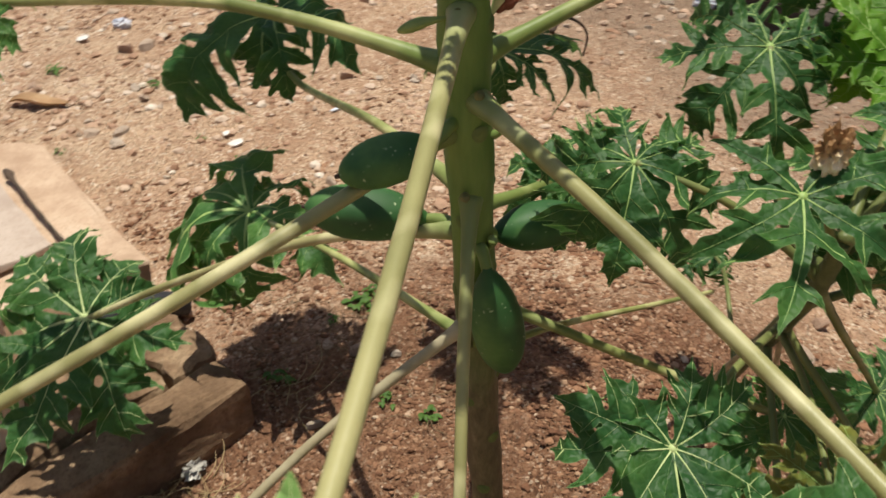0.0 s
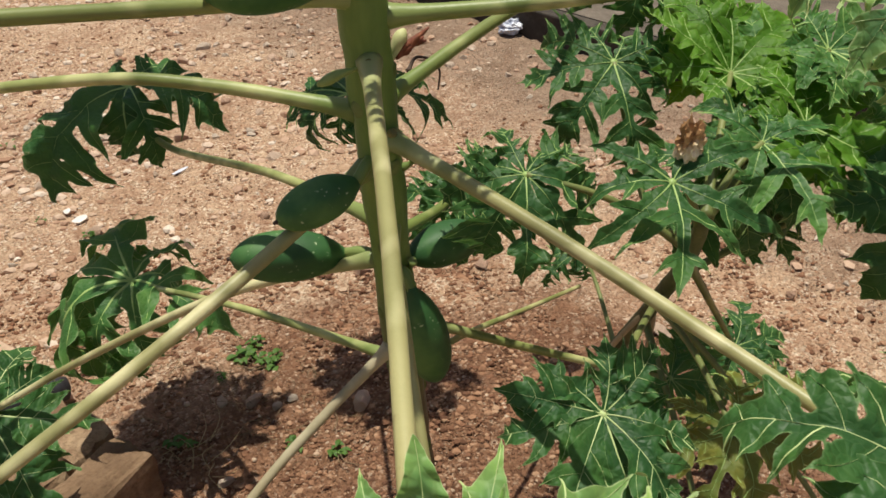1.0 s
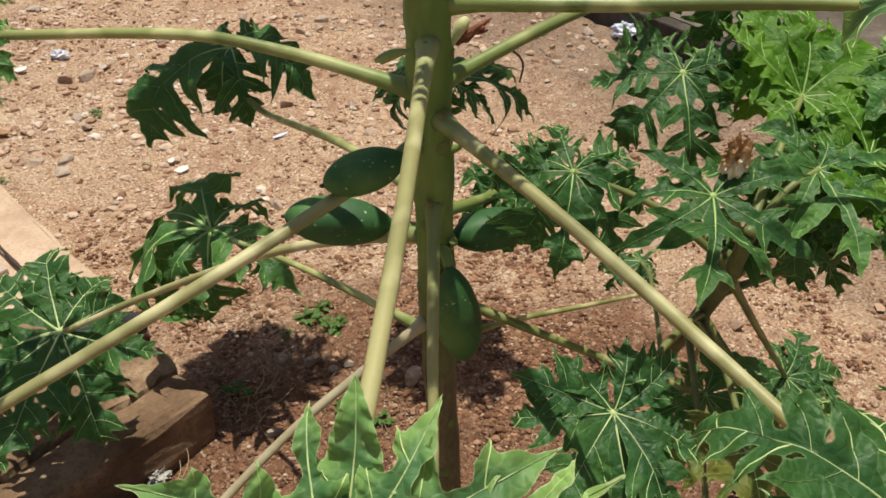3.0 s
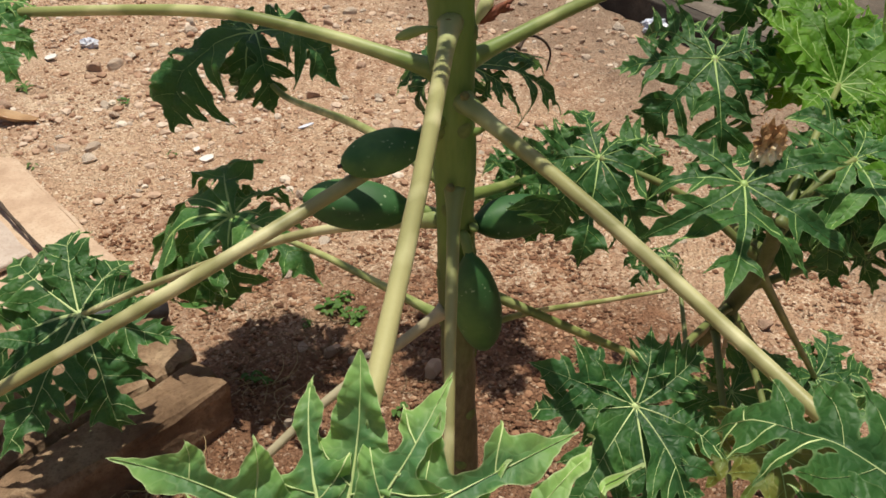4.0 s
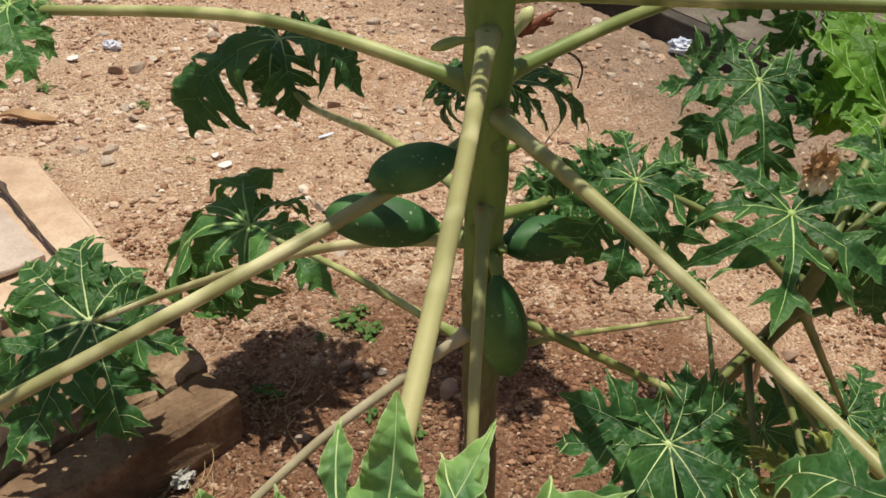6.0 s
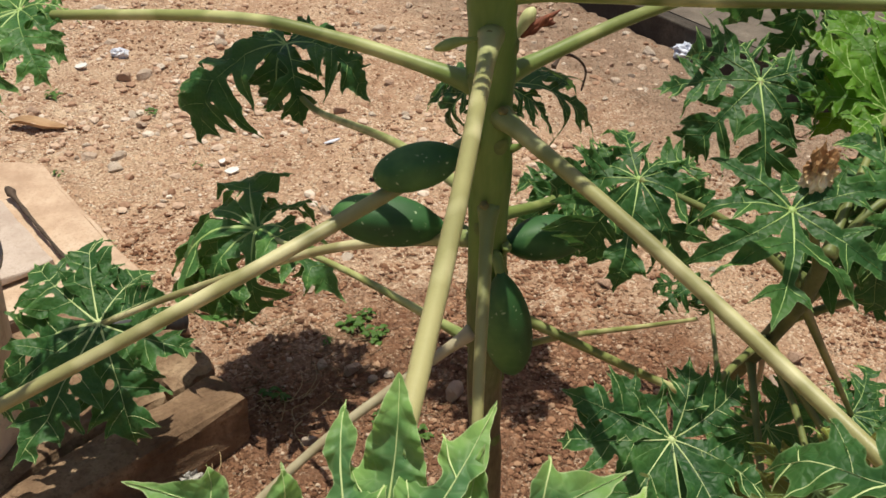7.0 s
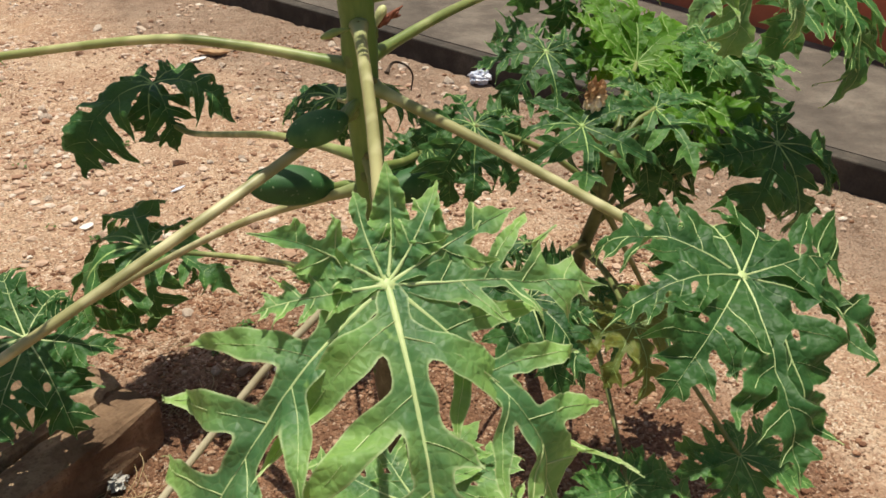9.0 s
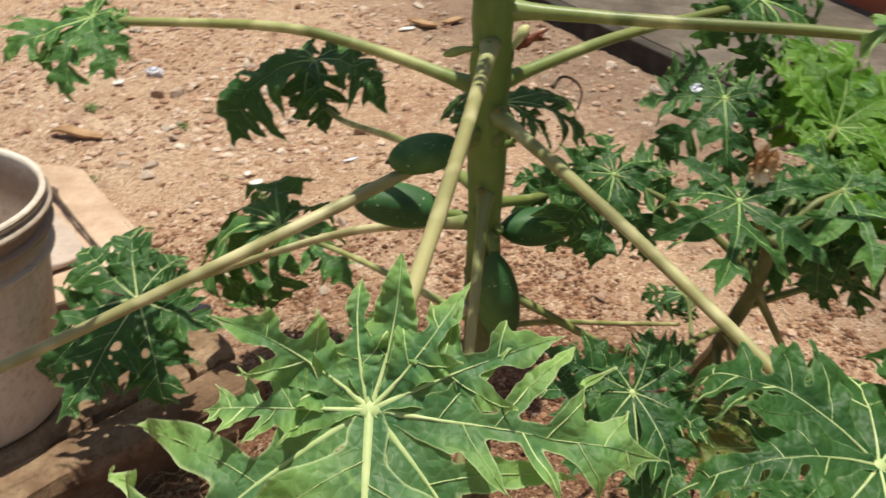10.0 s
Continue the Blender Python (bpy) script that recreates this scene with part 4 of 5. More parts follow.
second_leaf(2.7, (0.333, 0.674, 0.953), (0.0, -0.7, -0.5), (-0.05, -0.5, 0.85), 0.165, 31, LEAF_DEEP, slim=0.9, droop=60, lift=14, wave=1.1, lobes=LANCE)
second_leaf(2.2, (0.2, 0.78, 0.925), (-0.1, -0.7, -0.5), (0.0, -0.5, 0.85), 0.145, 32, LEAF_DEEP, slim=1.0, droop=110, lift=12, wave=1.4, limp=0.9,
            lobes=((0, 1.1), (38, 1.05), (-38, 1.0), (78, 1.0), (-78, 0.85), (115, 0.9), (-115, 0.8), (152, 0.6), (-152, 0.65)))
second_leaf(1.2, (0.222, 0.556, 0.74), (0.0, -0.7, -0.5), (-0.05, -0.5, 0.85), 0.168, 33, LEAF_DEEP, droop=50, slim=1.15, web=0.46, cell=0.015, pale=True)
second_leaf(2.4, (0.374, 0.936, 0.985), (-0.1, -0.6, -0.6), (0.0, -0.6, 0.8), 0.175, 34, LEAF_DEEP, bow=-0.08, droop=85, slim=0.85, web=0.24, limp=1.0)
second_leaf(2.9, (0.495, 0.754, 0.938), (0.1, -0.7, -0.4), (0.1, -0.5, 0.85), 0.15, 35, LEAF, slim=0.95, droop=70, lift=18, lobes=LANCE)
second_leaf(2.9, (0.575, 0.785, 0.939), (0.5, -0.4, -0.4), (0.2, -0.5, 0.85), 0.17, 36, LEAF_YOUNG, slim=1.25)
second_leaf(3.0, (0.53, 0.90, 0.965), (0.1, 0.4, -0.3), (0.0, -0.4, 0.9), 0.18, 37, LEAF_YOUNG, lift=25, slim=1.25)
second_leaf(3.0, (0.56, 0.98, 0.94), (-0.2, 0.3, -0.3), (0.0, -0.4, 0.9), 0.17, 41, LEAF_YOUNG, lift=25, slim=1.25)
second_leaf(2.8, (0.60, 0.93, 0.93), (0.6, 0.2, -0.3), (0.0, -0.4, 0.9), 0.17, 42, LEAF, lift=20, slim=1.25)
second_leaf(2.5, (0.47, 0.79, 0.89), (0.1, -0.7, -0.6), (0.05, -0.5, 0.85), 0.16, 56, LEAF_DEEP, droop=110, slim=1.0, limp=0.9)
second_leaf(2.0, (0.54, 0.84, 0.83), (0.2, -0.6, -0.6), (0.1, -0.5, 0.85), 0.15, 57, LEAF_DEEP, droop=105, slim=1.0, limp=1.0)
second_leaf(1.6, (0.69, 0.69, 0.885), (0.1, -0.6, -0.8), (0.05, -0.6, 0.7), 0.2, 38, LEAF_DEEP, droop=90, slim=1.15)
second_leaf(1.4, (0.71, 0.886, 0.955), (0.3, -0.5, -0.6), (0.1, -0.5, 0.8), 0.16, 43, droop=90)
second_leaf(1.1, (0.677, 0.587, 0.305), (0.1, -0.7, -0.5), (0.0, -0.5, 0.85), 0.16, 39, slim=1.3, web=0.42)
second_leaf(0.8, (0.383, 0.475, 0.409), (0.0, -0.7, -0.5), (0.0, -0.5, 0.85), 0.15, 40, slim=1.3, web=0.42)
stalk(second, [Vector(T2[3]), (0.52, 0.83, 0.63), (0.61, 0.91, 0.5), (0.709, 0.997, 0.356)], 0.006, 0.0045, STALK_DARK, 46)
leaf(second, (0.709, 0.997, 0.356), (0.5, -0.6, -0.4), (0.1, -0.5, 0.85), 0.17, 46, LEAF_DEEP, droop=80)
second_leaf(1.0, (0.40, 0.56, 0.66), (0.1, -0.7, -0.5), (0.0, -0.5, 0.85), 0.15, 44, LEAF_OLD, droop=85, lobes=LOBES_FEW)
second_leaf(2.9, (0.66, 0.88, 0.99), (0.5, -0.2, -0.5), (0.1, -0.4, 0.9), 0.165, 49, LEAF, lift=20, slim=1.25)
second_leaf(2.6, (0.52, 0.80, 0.93), (0.2, -0.6, -0.6), (0.1, -0.5, 0.85), 0.16, 50, LEAF_DEEP, droop=80, slim=1.1, lobes=LOBES_FEW)
# old stalks without blades
stalk(second, [Vector(T2[2]), (0.44, 0.98, 0.42), (0.42, 1.05, 0.2)], 0.005, 0.004, STALK_DRY, 47)
stalk(second, [Vector(T2[2]), (0.53, 1.0, 0.42), (0.58, 1.12, 0.12)], 0.005, 0.004, STALK_DRY, 48)
# a limp low leaf
a2 = Vector(T2[1]).lerp(Vector(T2[2]), 0.2)
stalk(second, [a2, (0.50, 1.2, 0.43), (0.55, 1.40, 0.33)], 0.0045, 0.003, STALK_DARK, 45)
leaf(second, (0.55, 1.40, 0.33), (-0.9, 0.1, -0.1), (0, -0.2, 1), 0.13, 45, LEAF_DEEP, droop=175, lift=20, slim=0.7, curl=2.0, limp=0.9)

# ------------------------------------------------------------ stones and gravel
PHI = (1 + 5 ** 0.5) / 2
ICO_V = [Vector(p).normalized() for p in ((-1, PHI, 0), (1, PHI, 0), (-1, -PHI, 0), (1, -PHI, 0), (0, -1, PHI), (0, 1, PHI), (0, -1, -PHI), (0, 1, -PHI), (PHI, 0, -1), (PHI, 0, 1), (-PHI, 0, -1), (-PHI, 0, 1))]
ICO_F = ((0, 11, 5), (0, 5, 1), (0, 1, 7), (0, 7, 10), (0, 10, 11), (1, 5, 9), (5, 11, 4), (11, 10, 2), (10, 7, 6), (7, 1, 8), (3, 9, 4), (3, 4, 2), (3, 2, 6), (3, 6, 8), (3, 8, 9), (4, 9, 5), (2, 4, 11), (6, 2, 10), (8, 6, 7), (9, 8, 1))


def on_kerb(x, y):
    return (Vector((x, y, 0)) - K0).dot(KN) > -0.04


def on_block(x, y):
    q = Vector((x, y, 0))
    return (-0.45 < q.dot(BU) < 0.64 and -1.69 < q.dot(BN) < -1.1) or (x < -0.66 and 1.3 < y < 2.25 and x + y < 1.05)


def gravel(count, lo, hi, seed, label, region, mat):
    rnd = random.Random(seed)
    verts, faces = [], []
    while len(faces) < count * 20:
        x, y = rnd.uniform(region[0], region[1]), rnd.uniform(region[2], region[3])
        if on_kerb(x, y) or on_block(x, y):
            continue
        if mat is PEBBLE and (Vector((x, y, 0)) - K0).dot(KN) > -0.9 and rnd.random() < 0.65:
            continue
        if mat is PEBBLE and ((x - 0.2) / 1.0) ** 2 + ((y - 1.35) / 0.62) ** 2 < rnd.uniform(0.6, 1.2):
            continue
        if 1.5 * noise.noise(Vector((x * 1.9, y * 1.9, seed))) + 0.3 < rnd.random() * 0.9:
            continue
        r = lo * (hi / lo) ** (rnd.random() ** 2.6)
        b, rot = len(verts), Euler((rnd.uniform(0, 6), rnd.uniform(0, 6), rnd.uniform(0, 6))).to_matrix()
        sq = Vector((rnd.uniform(0.8, 1.3), rnd.uniform(0.7, 1.1), rnd.uniform(0.45, 0.8)))
        z = ground_z(x, y) + r * 0.15
        for q in ICO_V:
            p = rot @ q * (1 + rnd.uniform(-0.22, 0.22))
            verts.append((x + p.x * sq.x * r, y + p.y * sq.y * r, z + p.z * sq.z * r))
        faces += [tuple(b + i for i in f) for f in ICO_F]
    thing("gravel", mesh_of("gravel", verts, faces, mat, False), label, "gravel", kind="stuff")


gravel(11000, 0.0025, 0.021, 3, "loose reddish gravel and pale grit scattered over the soil", (-2.4, 2.3, 1.45, 5.8), PEBBLE)
gravel(3000, 0.003, 0.012, 4, "reddish clods and small stones in dug soil", (-1.0, 1.4, 0.5, 2.0), CRUMB)
gravel(26000, 0.0014, 0.0085, 5, "crumbs of dug red soil and grit near the plants", (-0.9, 1.2, 0.8, 2.2), CRUMB)
gravel(6500, 0.003, 0.011, 9, "clods and crumbs of dry reddish soil", (-2.2, 2.0, 1.2, 4.6), CRUMB)


def stone_mesh(seed, flat):
    """A rounded lump with knocked-off corners."""
    rnd = random.Random(seed)
    bm = bmesh.new()
    bmesh.ops.create_icosphere(bm, subdivisions=2, radius=1.0)
    cuts = [(Vector((rnd.gauss(0, 1), rnd.gauss(0, 1), rnd.gauss(0, 1))).normalized(), rnd.uniform(0.42, 0.75)) for _ in range(9)]
    for v in bm.verts:
        for n, h in cuts:
            k = v.co.dot(n) - h
            if k > 0:
                v.co -= n * k * 0.92
        v.co *= 1 + 0.10 * noise.noise(v.co * 1.7 + Vector((seed, 0, 0)))
        v.co.z *= flat
    me = bpy.data.meshes.new("stone")
    bm.to_mesh(me)
    bm.free()
    me.materials.append(STONE)
    return me


STONES = [stone_mesh(k, f) for k, f in enumerate((0.6, 0.75, 0.45, 0.85, 0.55, 0.7, 0.35, 0.8))]


def stone(x, y, r, k, label, rz=0.0, tilt=0.0, up=0.12):
    ob = thing("stone", STONES[k % 8], label, "stone", "stones on the soil")
    ob.matrix_basis = pose(x, y, ground_z(x, y) + r * up, tilt, 0, rz) @ Matrix.Diagonal((r, r * 0.8, r, 1))
    return ob


for x, y, r, k, label in (
        (-1.201, 3.092, 0.034, 3, "rounded grey stone on reddish soil"), (-1.13, 3.13, 0.036, 1, "reddish-brown broken stone beside a grey one"),
        (-1.076, 2.775, 0.026, 4, "tan angular stone on the soil"), (-1.03, 2.71, 0.022, 0, "small pinkish round stone"),
        (-1.14, 2.478, 0.042, 6, "flat pinkish stone half sunk in the soil"), (-1.03, 2.409, 0.04, 2, "flat pale stone half sunk in the soil"),
        (0.474, 1.838, 0.036, 2, "flat grey stone by the soil mound"), (-0.194, 1.452, 0.026, 1, "brick-red angular stone in shade"),
        (-0.265, 1.469, 0.019, 5, "brick-red stone in shade"), (-0.106, 1.431, 0.015, 0, "small pale rounded stone"),
        (-0.143, 1.418, 0.014, 3, "small pale angular stone"), (0.045, 1.363, 0.03, 3, "brown stone beside the trunk"),
        (0.819, 1.437, 0.033, 4, "pale stone near the young papaya"), (0.874, 1.375, 0.034, 2, "tan flat stone near the young papaya"),
        (-1.381, 3.502, 0.04, 6, "flat brownish stone on the soil"), (-0.335, 1.767, 0.032, 2, "flat pale stone on the soil"),
        (-0.243, 1.942, 0.03, 6, "flat tan stone on the soil"), (1.236, 1.503, 0.02, 0, "small pale stone on bare soil"),
        (-0.27, 1.233, 0.02, 1, "reddish stone close to the blocks"), (0.9, 1.55, 0.03, 5, "tan stone on the soil"),
        (-0.62, 2.95, 0.03, 4, "tan stone on the soil"), (-0.35, 2.9, 0.028, 1, "reddish stone on the soil")):
    stone(x, y, r, k, label, (k * 77 + x * 190) % 360, 4 if k in (2, 6) else 12, 0.08 if k in (2, 6) else 0.3)
rnd = random.Random(77)
made = 0
while made < 170:
    x, y = rnd.uniform(-2.0, 1.9), 1.35 + 3.8 * rnd.random() ** 1.1
    if on_kerb(x, y) or on_block(x, y) or (x - 0.08) ** 2 + (y - 0.8) ** 2 < 0.02 or ((x - 0.35) / 0.6) ** 2 + ((y - 1.5) / 0.4) ** 2 < 1:
        continue
    r = 0.011 + 0.02 * rnd.random() ** 2.5 + 0.003 * (y - 1)
    stone(x, y, r, rnd.randrange(8), "small weathered stone lying on reddish soil", rnd.uniform(0, 360), rnd.uniform(-25, 25))
    made += 1


# rubble swept against the veranda step
rnd = random.Random(78)
for k in range(34):
    q = K0 + KD * rnd.uniform(-0.9, 0.75) - KN * (0.06 + 0.4 * rnd.random() ** 1.5)
    stone(q.x, q.y, 0.016 + 0.026 * rnd.random() ** 2, rnd.randrange(8), "small weathered stone lying against the veranda step", rnd.uniform(0, 360), rnd.uniform(-25, 25))


# ------------------------------------------------------------ litter and small plants
def crumple(name, where, size, seed, mat, label, category, rough=0.5, folds=2.2):
    """A crumpled sheet: a flattened ball with sharp creases."""
    bm = bmesh.new()
    bmesh.ops.create_icosphere(bm, subdivisions=4, radius=1.0)
    for v in bm.verts:
        d = v.co.normalized()
        k = 1 - abs(noise.noise(d * folds + Vector((seed, 0, 0)))) * 1.5 * rough - abs(noise.noise(d * folds * 2.6 + Vector((0, seed, 0)))) * rough
        v.co = Vector((d.x * size[0], d.y * size[1], d.z * size[2])) * max(k, 0.15)
    low = min(v.co.z for v in bm.verts)
    me = bpy.data.meshes.new(name)
    bm.to_mesh(me)
    bm.free()
    me.materials.append(mat)
    ob = thing(name, me, label, category)
    ob.location = Vector(where) - Vector((0, 0, low + 0.003))
    return ob


def at_ground(x, y, up=0.0):
    return (x, y, ground_z(x, y) + up)


crumple("plastic_bag", at_ground(1.11, 3.56), (0.08, 0.05, 0.045), 3, WHITE, "crumpled white plastic bag with pale blue print on soil", "bag", 0.42, 1.5)
crumple("plastic_wrapper", at_ground(-1.292, 3.341), (0.045, 0.03, 0.025), 5, BLUE, "crumpled pale blue plastic wrapper on soil", "wrapper", 0.45, 1.6)
crumple("plastic_wrapper", at_ground(-0.492, 1.115), (0.028, 0.04, 0.024), 8, FOIL, "crumpled clear plastic wrapper beside the block", "wrapper", 0.6, 2)
crumple("dried_leaf", (0.358, 0.692, 0.957), (0.02, 0.016, 0.04), 9, DRIED, "crumpled brown dried leaf caught on a green leaf", "dried leaf", 0.6, 1.6)


def shard(x, y, w, l, rz, mat, label, category, tilt=6, seed=0):
    rnd = random.Random(seed)
    pts = [(math.cos(a) * w * rnd.uniform(0.7, 1.1), math.sin(a) * l * rnd.uniform(0.7, 1.1)) for a in [k * math.pi / 3.5 for k in range(7)]]
    ob = thing("shard", prism(pts, -0.002, 0.003, 0.001, mat), label, category)
    ob.matrix_basis = pose(*at_ground(x, y, 0.012), tilt, -tilt, rz)


shard(-0.655, 2.408, 0.03, 0.018, 20, CHIP, "white broken plate shard on soil", "shard", 10, 1)
shard(-0.70, 2.47, 0.014, 0.012, 70, CHIP, "small white shard on soil", "shard", 10, 2)
shard(-1.393, 3.179, 0.034, 0.02, 0, CHIP, "white flat shard on soil", "shard", 12, 3)
shard(-0.35, 2.636, 0.035, 0.009, 30, BLUE, "pale bluish plastic strip on soil", "shard", 6, 4)
shard(-0.24, 4.25, 0.05, 0.02, 10, CHIP, "pale strip of litter on soil", "shard", 6, 5)


def dead_leaf(x, y, length, width, rz, seed):
    """A curled dry leaf lying on its side."""
    n, verts, faces = 18, [], []
    for i in range(n):
        u = i / (n - 1)
        w = width * math.sin(math.pi * min(1, u * 0.94 + 0.03)) ** 0.7
        for k in range(7):
            v = (k - 3) / 3
            verts.append(((u - 0.5) * length, v * w * 0.8, abs(v) ** 1.6 * w * 0.75 + 0.012 * math.sin(u * 5 + seed) + 0.006 * noise.noise(Vector((u * 6, v * 2, seed)))))
    for i in range(n - 1):
        for k in range(6):
            a = i * 7 + k
            faces.append((a, a + 1, a + 8, a + 7))
    ob = thing("dead_leaf", mesh_of("dead_leaf", verts, faces, DEADLEAF), "curled tan dead leaf lying on the soil", "dead leaf", "dead leaves")
    ob.matrix_basis = pose(*at_ground(x, y, 0.012), 0, 0, rz)


DEADLEAF = simple("dead_leaf_tan", [(0.3, (0.26, 0.14, 0.07)), (0.5, (0.48, 0.31, 0.17)), (0.72, (0.68, 0.5, 0.33))], 20, 0.7, [(60, 0.002)], stretch=(0.3, 1, 1))
dead_leaf(-1.363, 2.646, 0.19, 0.035, 5, 1)
dead_leaf(-0.16, 4.33, 0.18, 0.04, -15, 2)
dead_leaf(0.0, 4.42, 0.14, 0.035, 20, 3)


def weed(x, y, r, count, seed):
    """A low seedling clump."""
    rnd = random.Random(seed)
    verts, faces = [], []
    for _ in range(count):
        a, l, w = rnd.uniform(0, 6.28), r * rnd.uniform(0.4, 1), r * rnd.uniform(0.14, 0.26)
        d, q = Vector((math.cos(a), math.sin(a), 0)), Vector((-math.sin(a), math.cos(a), 0))
        o = Vector((rnd.uniform(-r, r) * 0.7, rnd.uniform(-r, r) * 0.7, rnd.uniform(0, r * 0.6)))
        b = len(verts)
        for i in range(5):
            u = i / 4
            c = o + d * (l * u) + Vector((0, 0, l * (0.6 * u - 0.7 * u * u)))
            ww = w * math.sin(math.pi * (0.08 + 0.9 * u))
            verts += [c - q * ww + Vector((0, 0, ww * 0.4)), c, c + q * ww + Vector((0, 0, ww * 0.4))]
        for i in range(4):
            a0 = b + 3 * i
            faces += [(a0, a0 + 1, a0 + 4, a0 + 3), (a0 + 1, a0 + 2, a0 + 5, a0 + 4)]
    ob = thing("weed", mesh_of("weed", verts, faces, WEED, True, [(0.5, 0.3)] * len(verts)), "small green weed seedling growing in the soil", "weed", "weeds", "stuff")
    ob.location = at_ground(x, y)


for k, (x, y, r, c) in enumerate(((-0.205, 1.619, 0.035, 22), (-0.146, 1.577, 0.035, 22), (-0.264, 1.562, 0.02, 10), (-0.18, 1.66, 0.025, 14), (-1.406, 2.904, 0.035, 14),
                                  (-1.03, 2.80, 0.03, 12), (-0.95, 3.0, 0.03, 12), (-0.12, 1.30, 0.022, 12), (-0.36, 1.36, 0.03, 12), (-0.62, 2.3, 0.025, 10), (-0.78, 2.45, 0.02, 8), (-0.03, 1.25, 0.025, 12),
                                  (-0.55, 3.1, 0.03, 10), (0.3, 3.0, 0.025, 8), (-1.2, 2.35, 0.02, 8))):
    weed(x, y, r, c, 100 + k)


def dry_grass(x, y, count, spread, length, seed, label="tuft of dry straw-coloured grass by the block", mat=STRAW):
    rnd = random.Random(seed)
    verts, faces = [], []
    for _ in range(count):
        a = rnd.uniform(0, 6.28)
        o = Vector((rnd.uniform(-spread, spread), rnd.uniform(-spread, spread), 0.004))
        l, up = length * rnd.uniform(0.5, 1.2), rnd.uniform(0.05, 0.7)
        pts = [o, o + Vector((math.cos(a), math.sin(a), up)) * l * 0.5, o + Vector((math.cos(a + 0.4), math.sin(a + 0.4), up * 0.6)) * l]
        v, f = tube(pts, lambda u: 0.0013 - 0.0008 * u, 7, 4)
        b = len(verts)
        verts += v
        faces += [tuple(b + i for i in q) for q in f]
    ob = thing("dry_grass", mesh_of("dry_grass", verts, faces, mat), label, "grass", kind="stuff")
    ob.location = at_ground(x, y)


dry_grass(-0.60, 1.00, 38, 0.09, 0.11, 1)
dry_grass(-0.50, 1.06, 22, 0.06, 0.09, 2)
dry_grass(-0.34, 1.30, 14, 0.06, 0.09, 3)
dry_grass(-0.30, 1.48, 46, 0.15, 0.06, 4, "dark bits of straw and litter on shaded soil", MULCH)
dry_grass(-0.12, 1.36, 34, 0.13, 0.055, 5, "dark bits of straw and litter on shaded soil", MULCH)
dry_grass(0.02, 1.52, 26, 0.14, 0.05, 6, "dark bits of straw and litter on shaded soil", MULCH)

# ------------------------------------------------------------ buds and scars on the first trunk
def bud(pts, r0, r1, mat, label, name="flower_bud"):
    v, f = tube(pts, lambda u: r0 + (r1 - r0) * u + 0.0015 * math.sin(u * 9), 10, 10, 0.25, len(label))
    child(name, mesh_of(name, v, f, mat), main, label)


def spindle(name, a, b, r, mat, label):
    """A closed bud, thickest past its middle."""
    a, b = Vector(a), Vector(b)
    v, f = tube([a, a.lerp(b, 0.5) + Vector((0, 0, 0.002)), b], lambda u: 0.0016 + r * math.sin(math.pi * min(1.0, u) ** 1.7) ** 0.8, 16, 10, 0.1, len(label))
    child(name, mesh_of(name, v, f, mat), main, label)


BUD = simple("flower_bud_green", [(0.3, (0.2, 0.28, 0.07)), (0.7, (0.38, 0.43, 0.14))], 40, 0.5, [(90, 0.0005)])
PETAL = simple("pale_petal", [(0.3, (0.42, 0.44, 0.18)), (0.7, (0.66, 0.64, 0.36))], 50, 0.55, [(90, 0.0006)])
RUST = simple("withered_petal", [(0.3, (0.1, 0.03, 0.02)), (0.6, (0.26, 0.085, 0.045)), (0.8, (0.4, 0.2, 0.1))], 60, 0.8, [(90, 0.001)])
spindle("flower_bud", (0.004, 0.742, 1.098), (-0.04, 0.726, 1.092), 0.0042, BUD, "slender pale green flower bud")
for x, y, z in ((0.012, 0.738, 1.103), (0.034, 0.742, 1.02), (0.022, 0.742, 0.905), (0.046, 0.757, 0.822), (0.03, 0.752, 0.69)):
    bud([(x, y + 0.004, z), (x + 0.001, y - 0.003, z + 0.003), (x + 0.001, y - 0.008, z + 0.005)], 0.0042, 0.0022, SCAR, "brownish bud scar", "bud_scar")


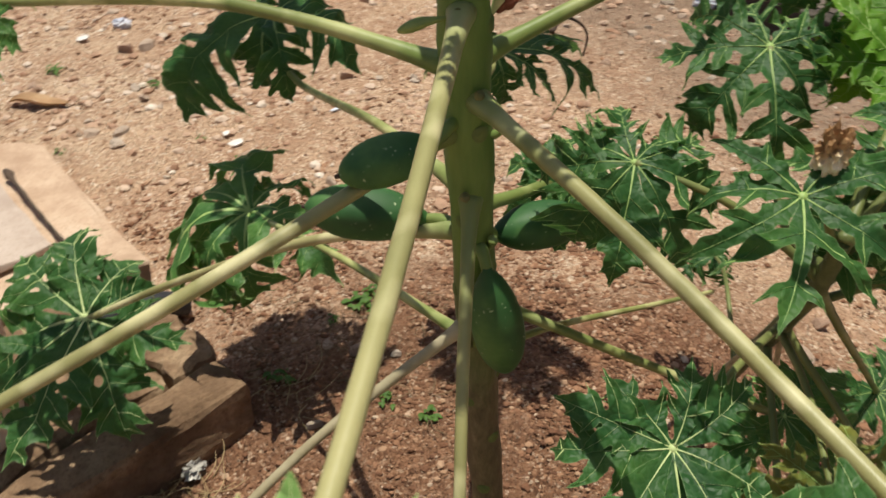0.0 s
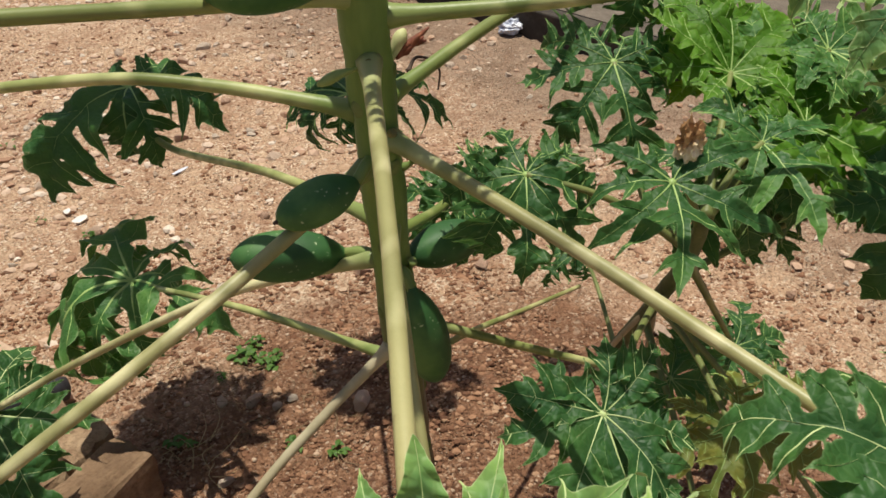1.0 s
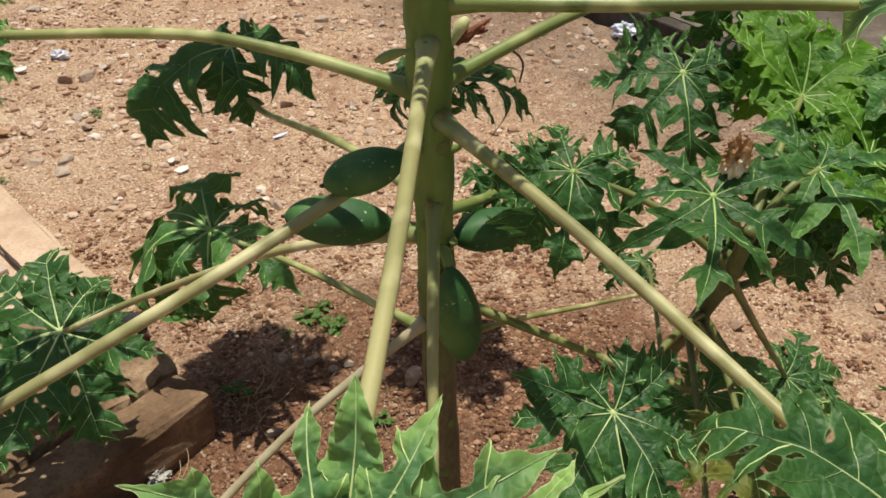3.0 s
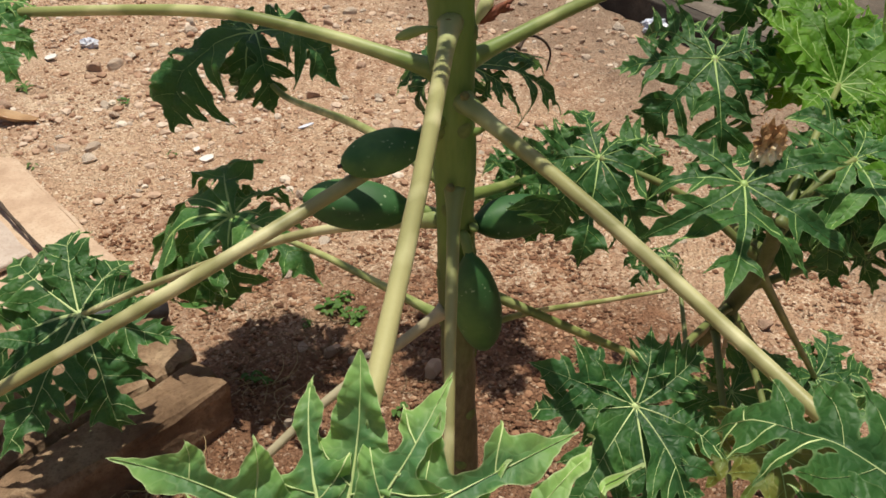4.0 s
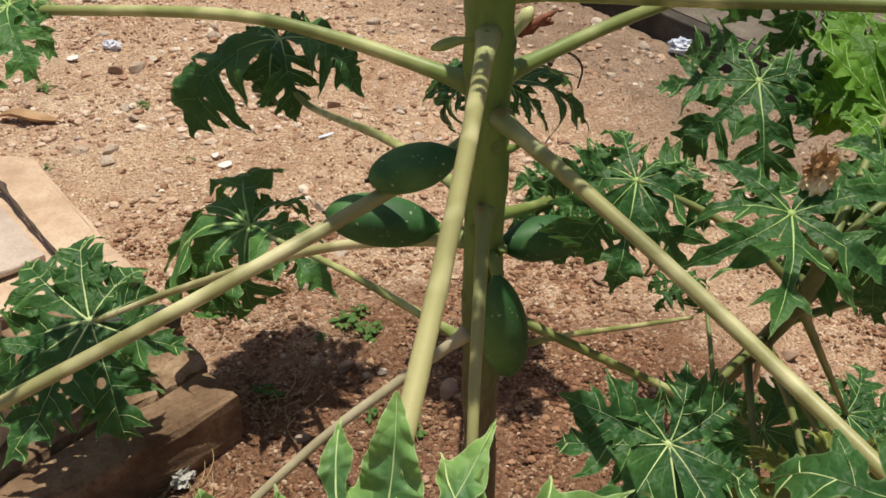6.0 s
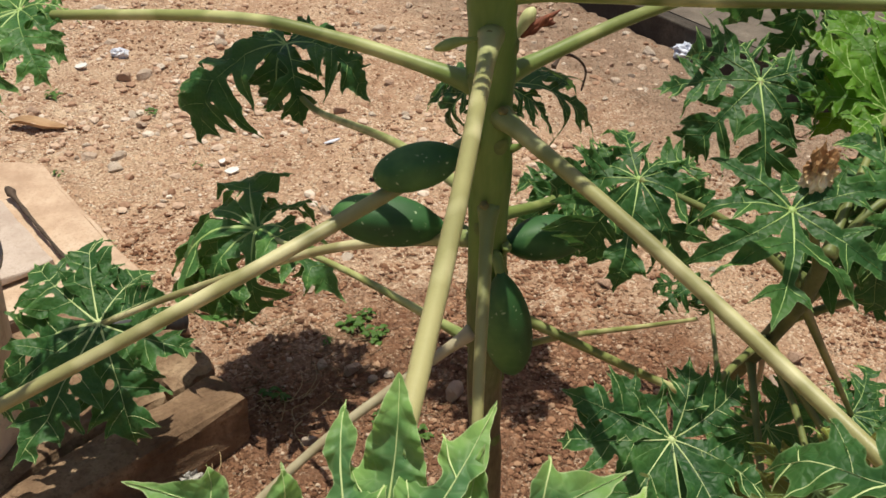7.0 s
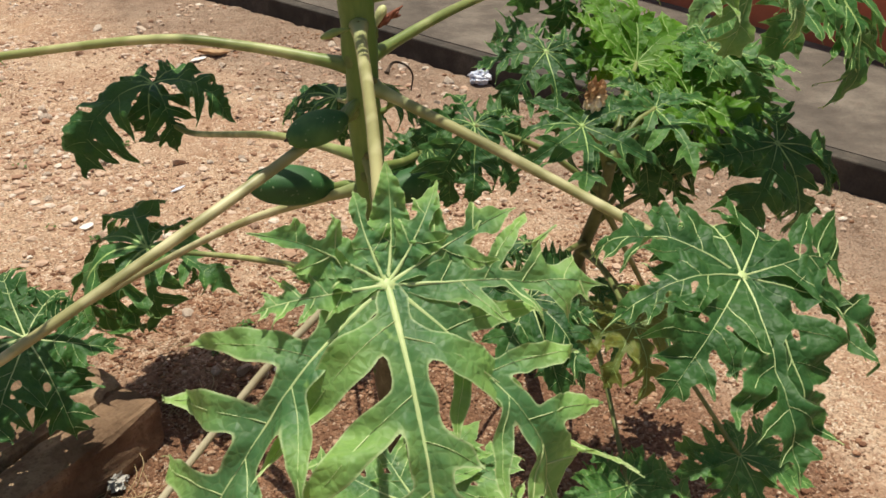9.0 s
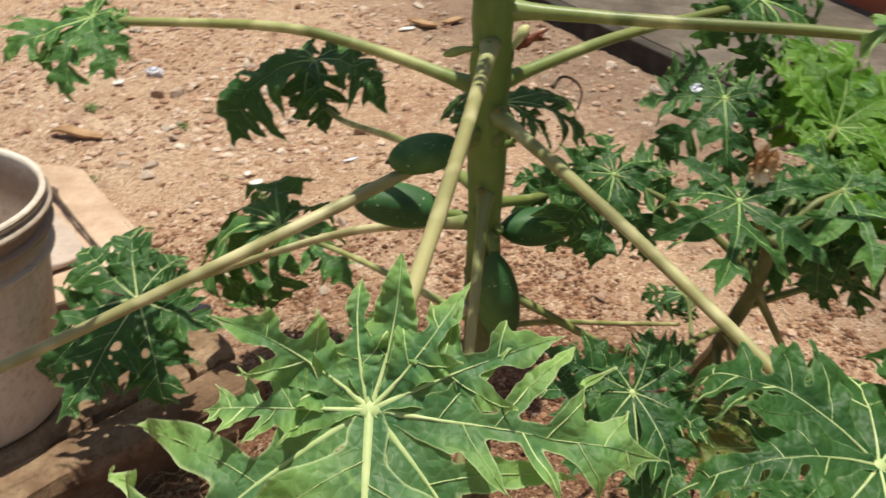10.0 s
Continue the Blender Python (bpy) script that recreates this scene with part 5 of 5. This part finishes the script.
def leaf_scar(z, ang, size):
    """A shield-shaped mark where an old leaf fell, slightly proud of the trunk's skin."""
    c, r = trunk_at(z), 0.0205 + 0.0072 * (z + 0.02) / 1.44 + 0.0006
    verts, faces = [], []
    for ring in (1.0, 0.55, 0.0):
        for k in range(12):
            a = 2 * math.pi * k / 12
            across, up = size * ring * math.cos(a), size * ring * math.sin(a) * (0.75 if math.sin(a) > 0 else 1.05)
            th, rr = ang + across / r, r + (0.0012 if ring == 0.55 else 0.0004 if ring == 0 else -0.0012)
            verts.append((c.x + rr * math.cos(th), c.y + rr * math.sin(th), c.z + up))
    for j in range(2):
        faces += [(j * 12 + k, j * 12 + (k + 1) % 12, (j + 1) * 12 + (k + 1) % 12, (j + 1) * 12 + k) for k in range(12)]
    child("leaf_scar", mesh_of("leaf_scar", verts, faces, SCAR_OLD), main)


SCAR_OLD = simple("old_leaf_scar", [(0.3, (0.085, 0.125, 0.035)), (0.7, (0.17, 0.215, 0.065))], 70, 0.75, [(120, 0.0008)])
for k in range(26):
    leaf_scar(0.22 + 0.036 * k, -1.2 + 2.4 * k, 0.0105)
bud([(0.045, 0.77, 0.962), (0.058, 0.765, 0.97), (0.066, 0.762, 0.982)], 0.003, 0.006, STALK, "small yellowish flower bud")
bud([(0.046, 0.765, 0.825), (0.052, 0.758, 0.835), (0.054, 0.755, 0.845)], 0.004, 0.005, STALK, "small yellowish flower bud")
spindle("flower_bud", (0.044, 0.785, 1.08), (0.062, 0.79, 1.116), 0.0062, PETAL, "pale yellowish closed flower bud")
for k in range(4):
    tip = Vector((0.078 + 0.004 * k, 0.782 + 0.005 * k, 1.112 - 0.006 * (k % 3)))
    v, f = tube([(0.05, 0.785, 1.086), Vector((0.064, 0.786, 1.094 + 0.002 * k)), tip], lambda u: 0.0016 + 0.0022 * math.sin(math.pi * u) + 0.0006 * math.sin(u * 17), 12, 6, 0.5, 60 + k)
    child("withered_petal", mesh_of("withered_petal", v, f, RUST), main, "withered reddish-brown petal")
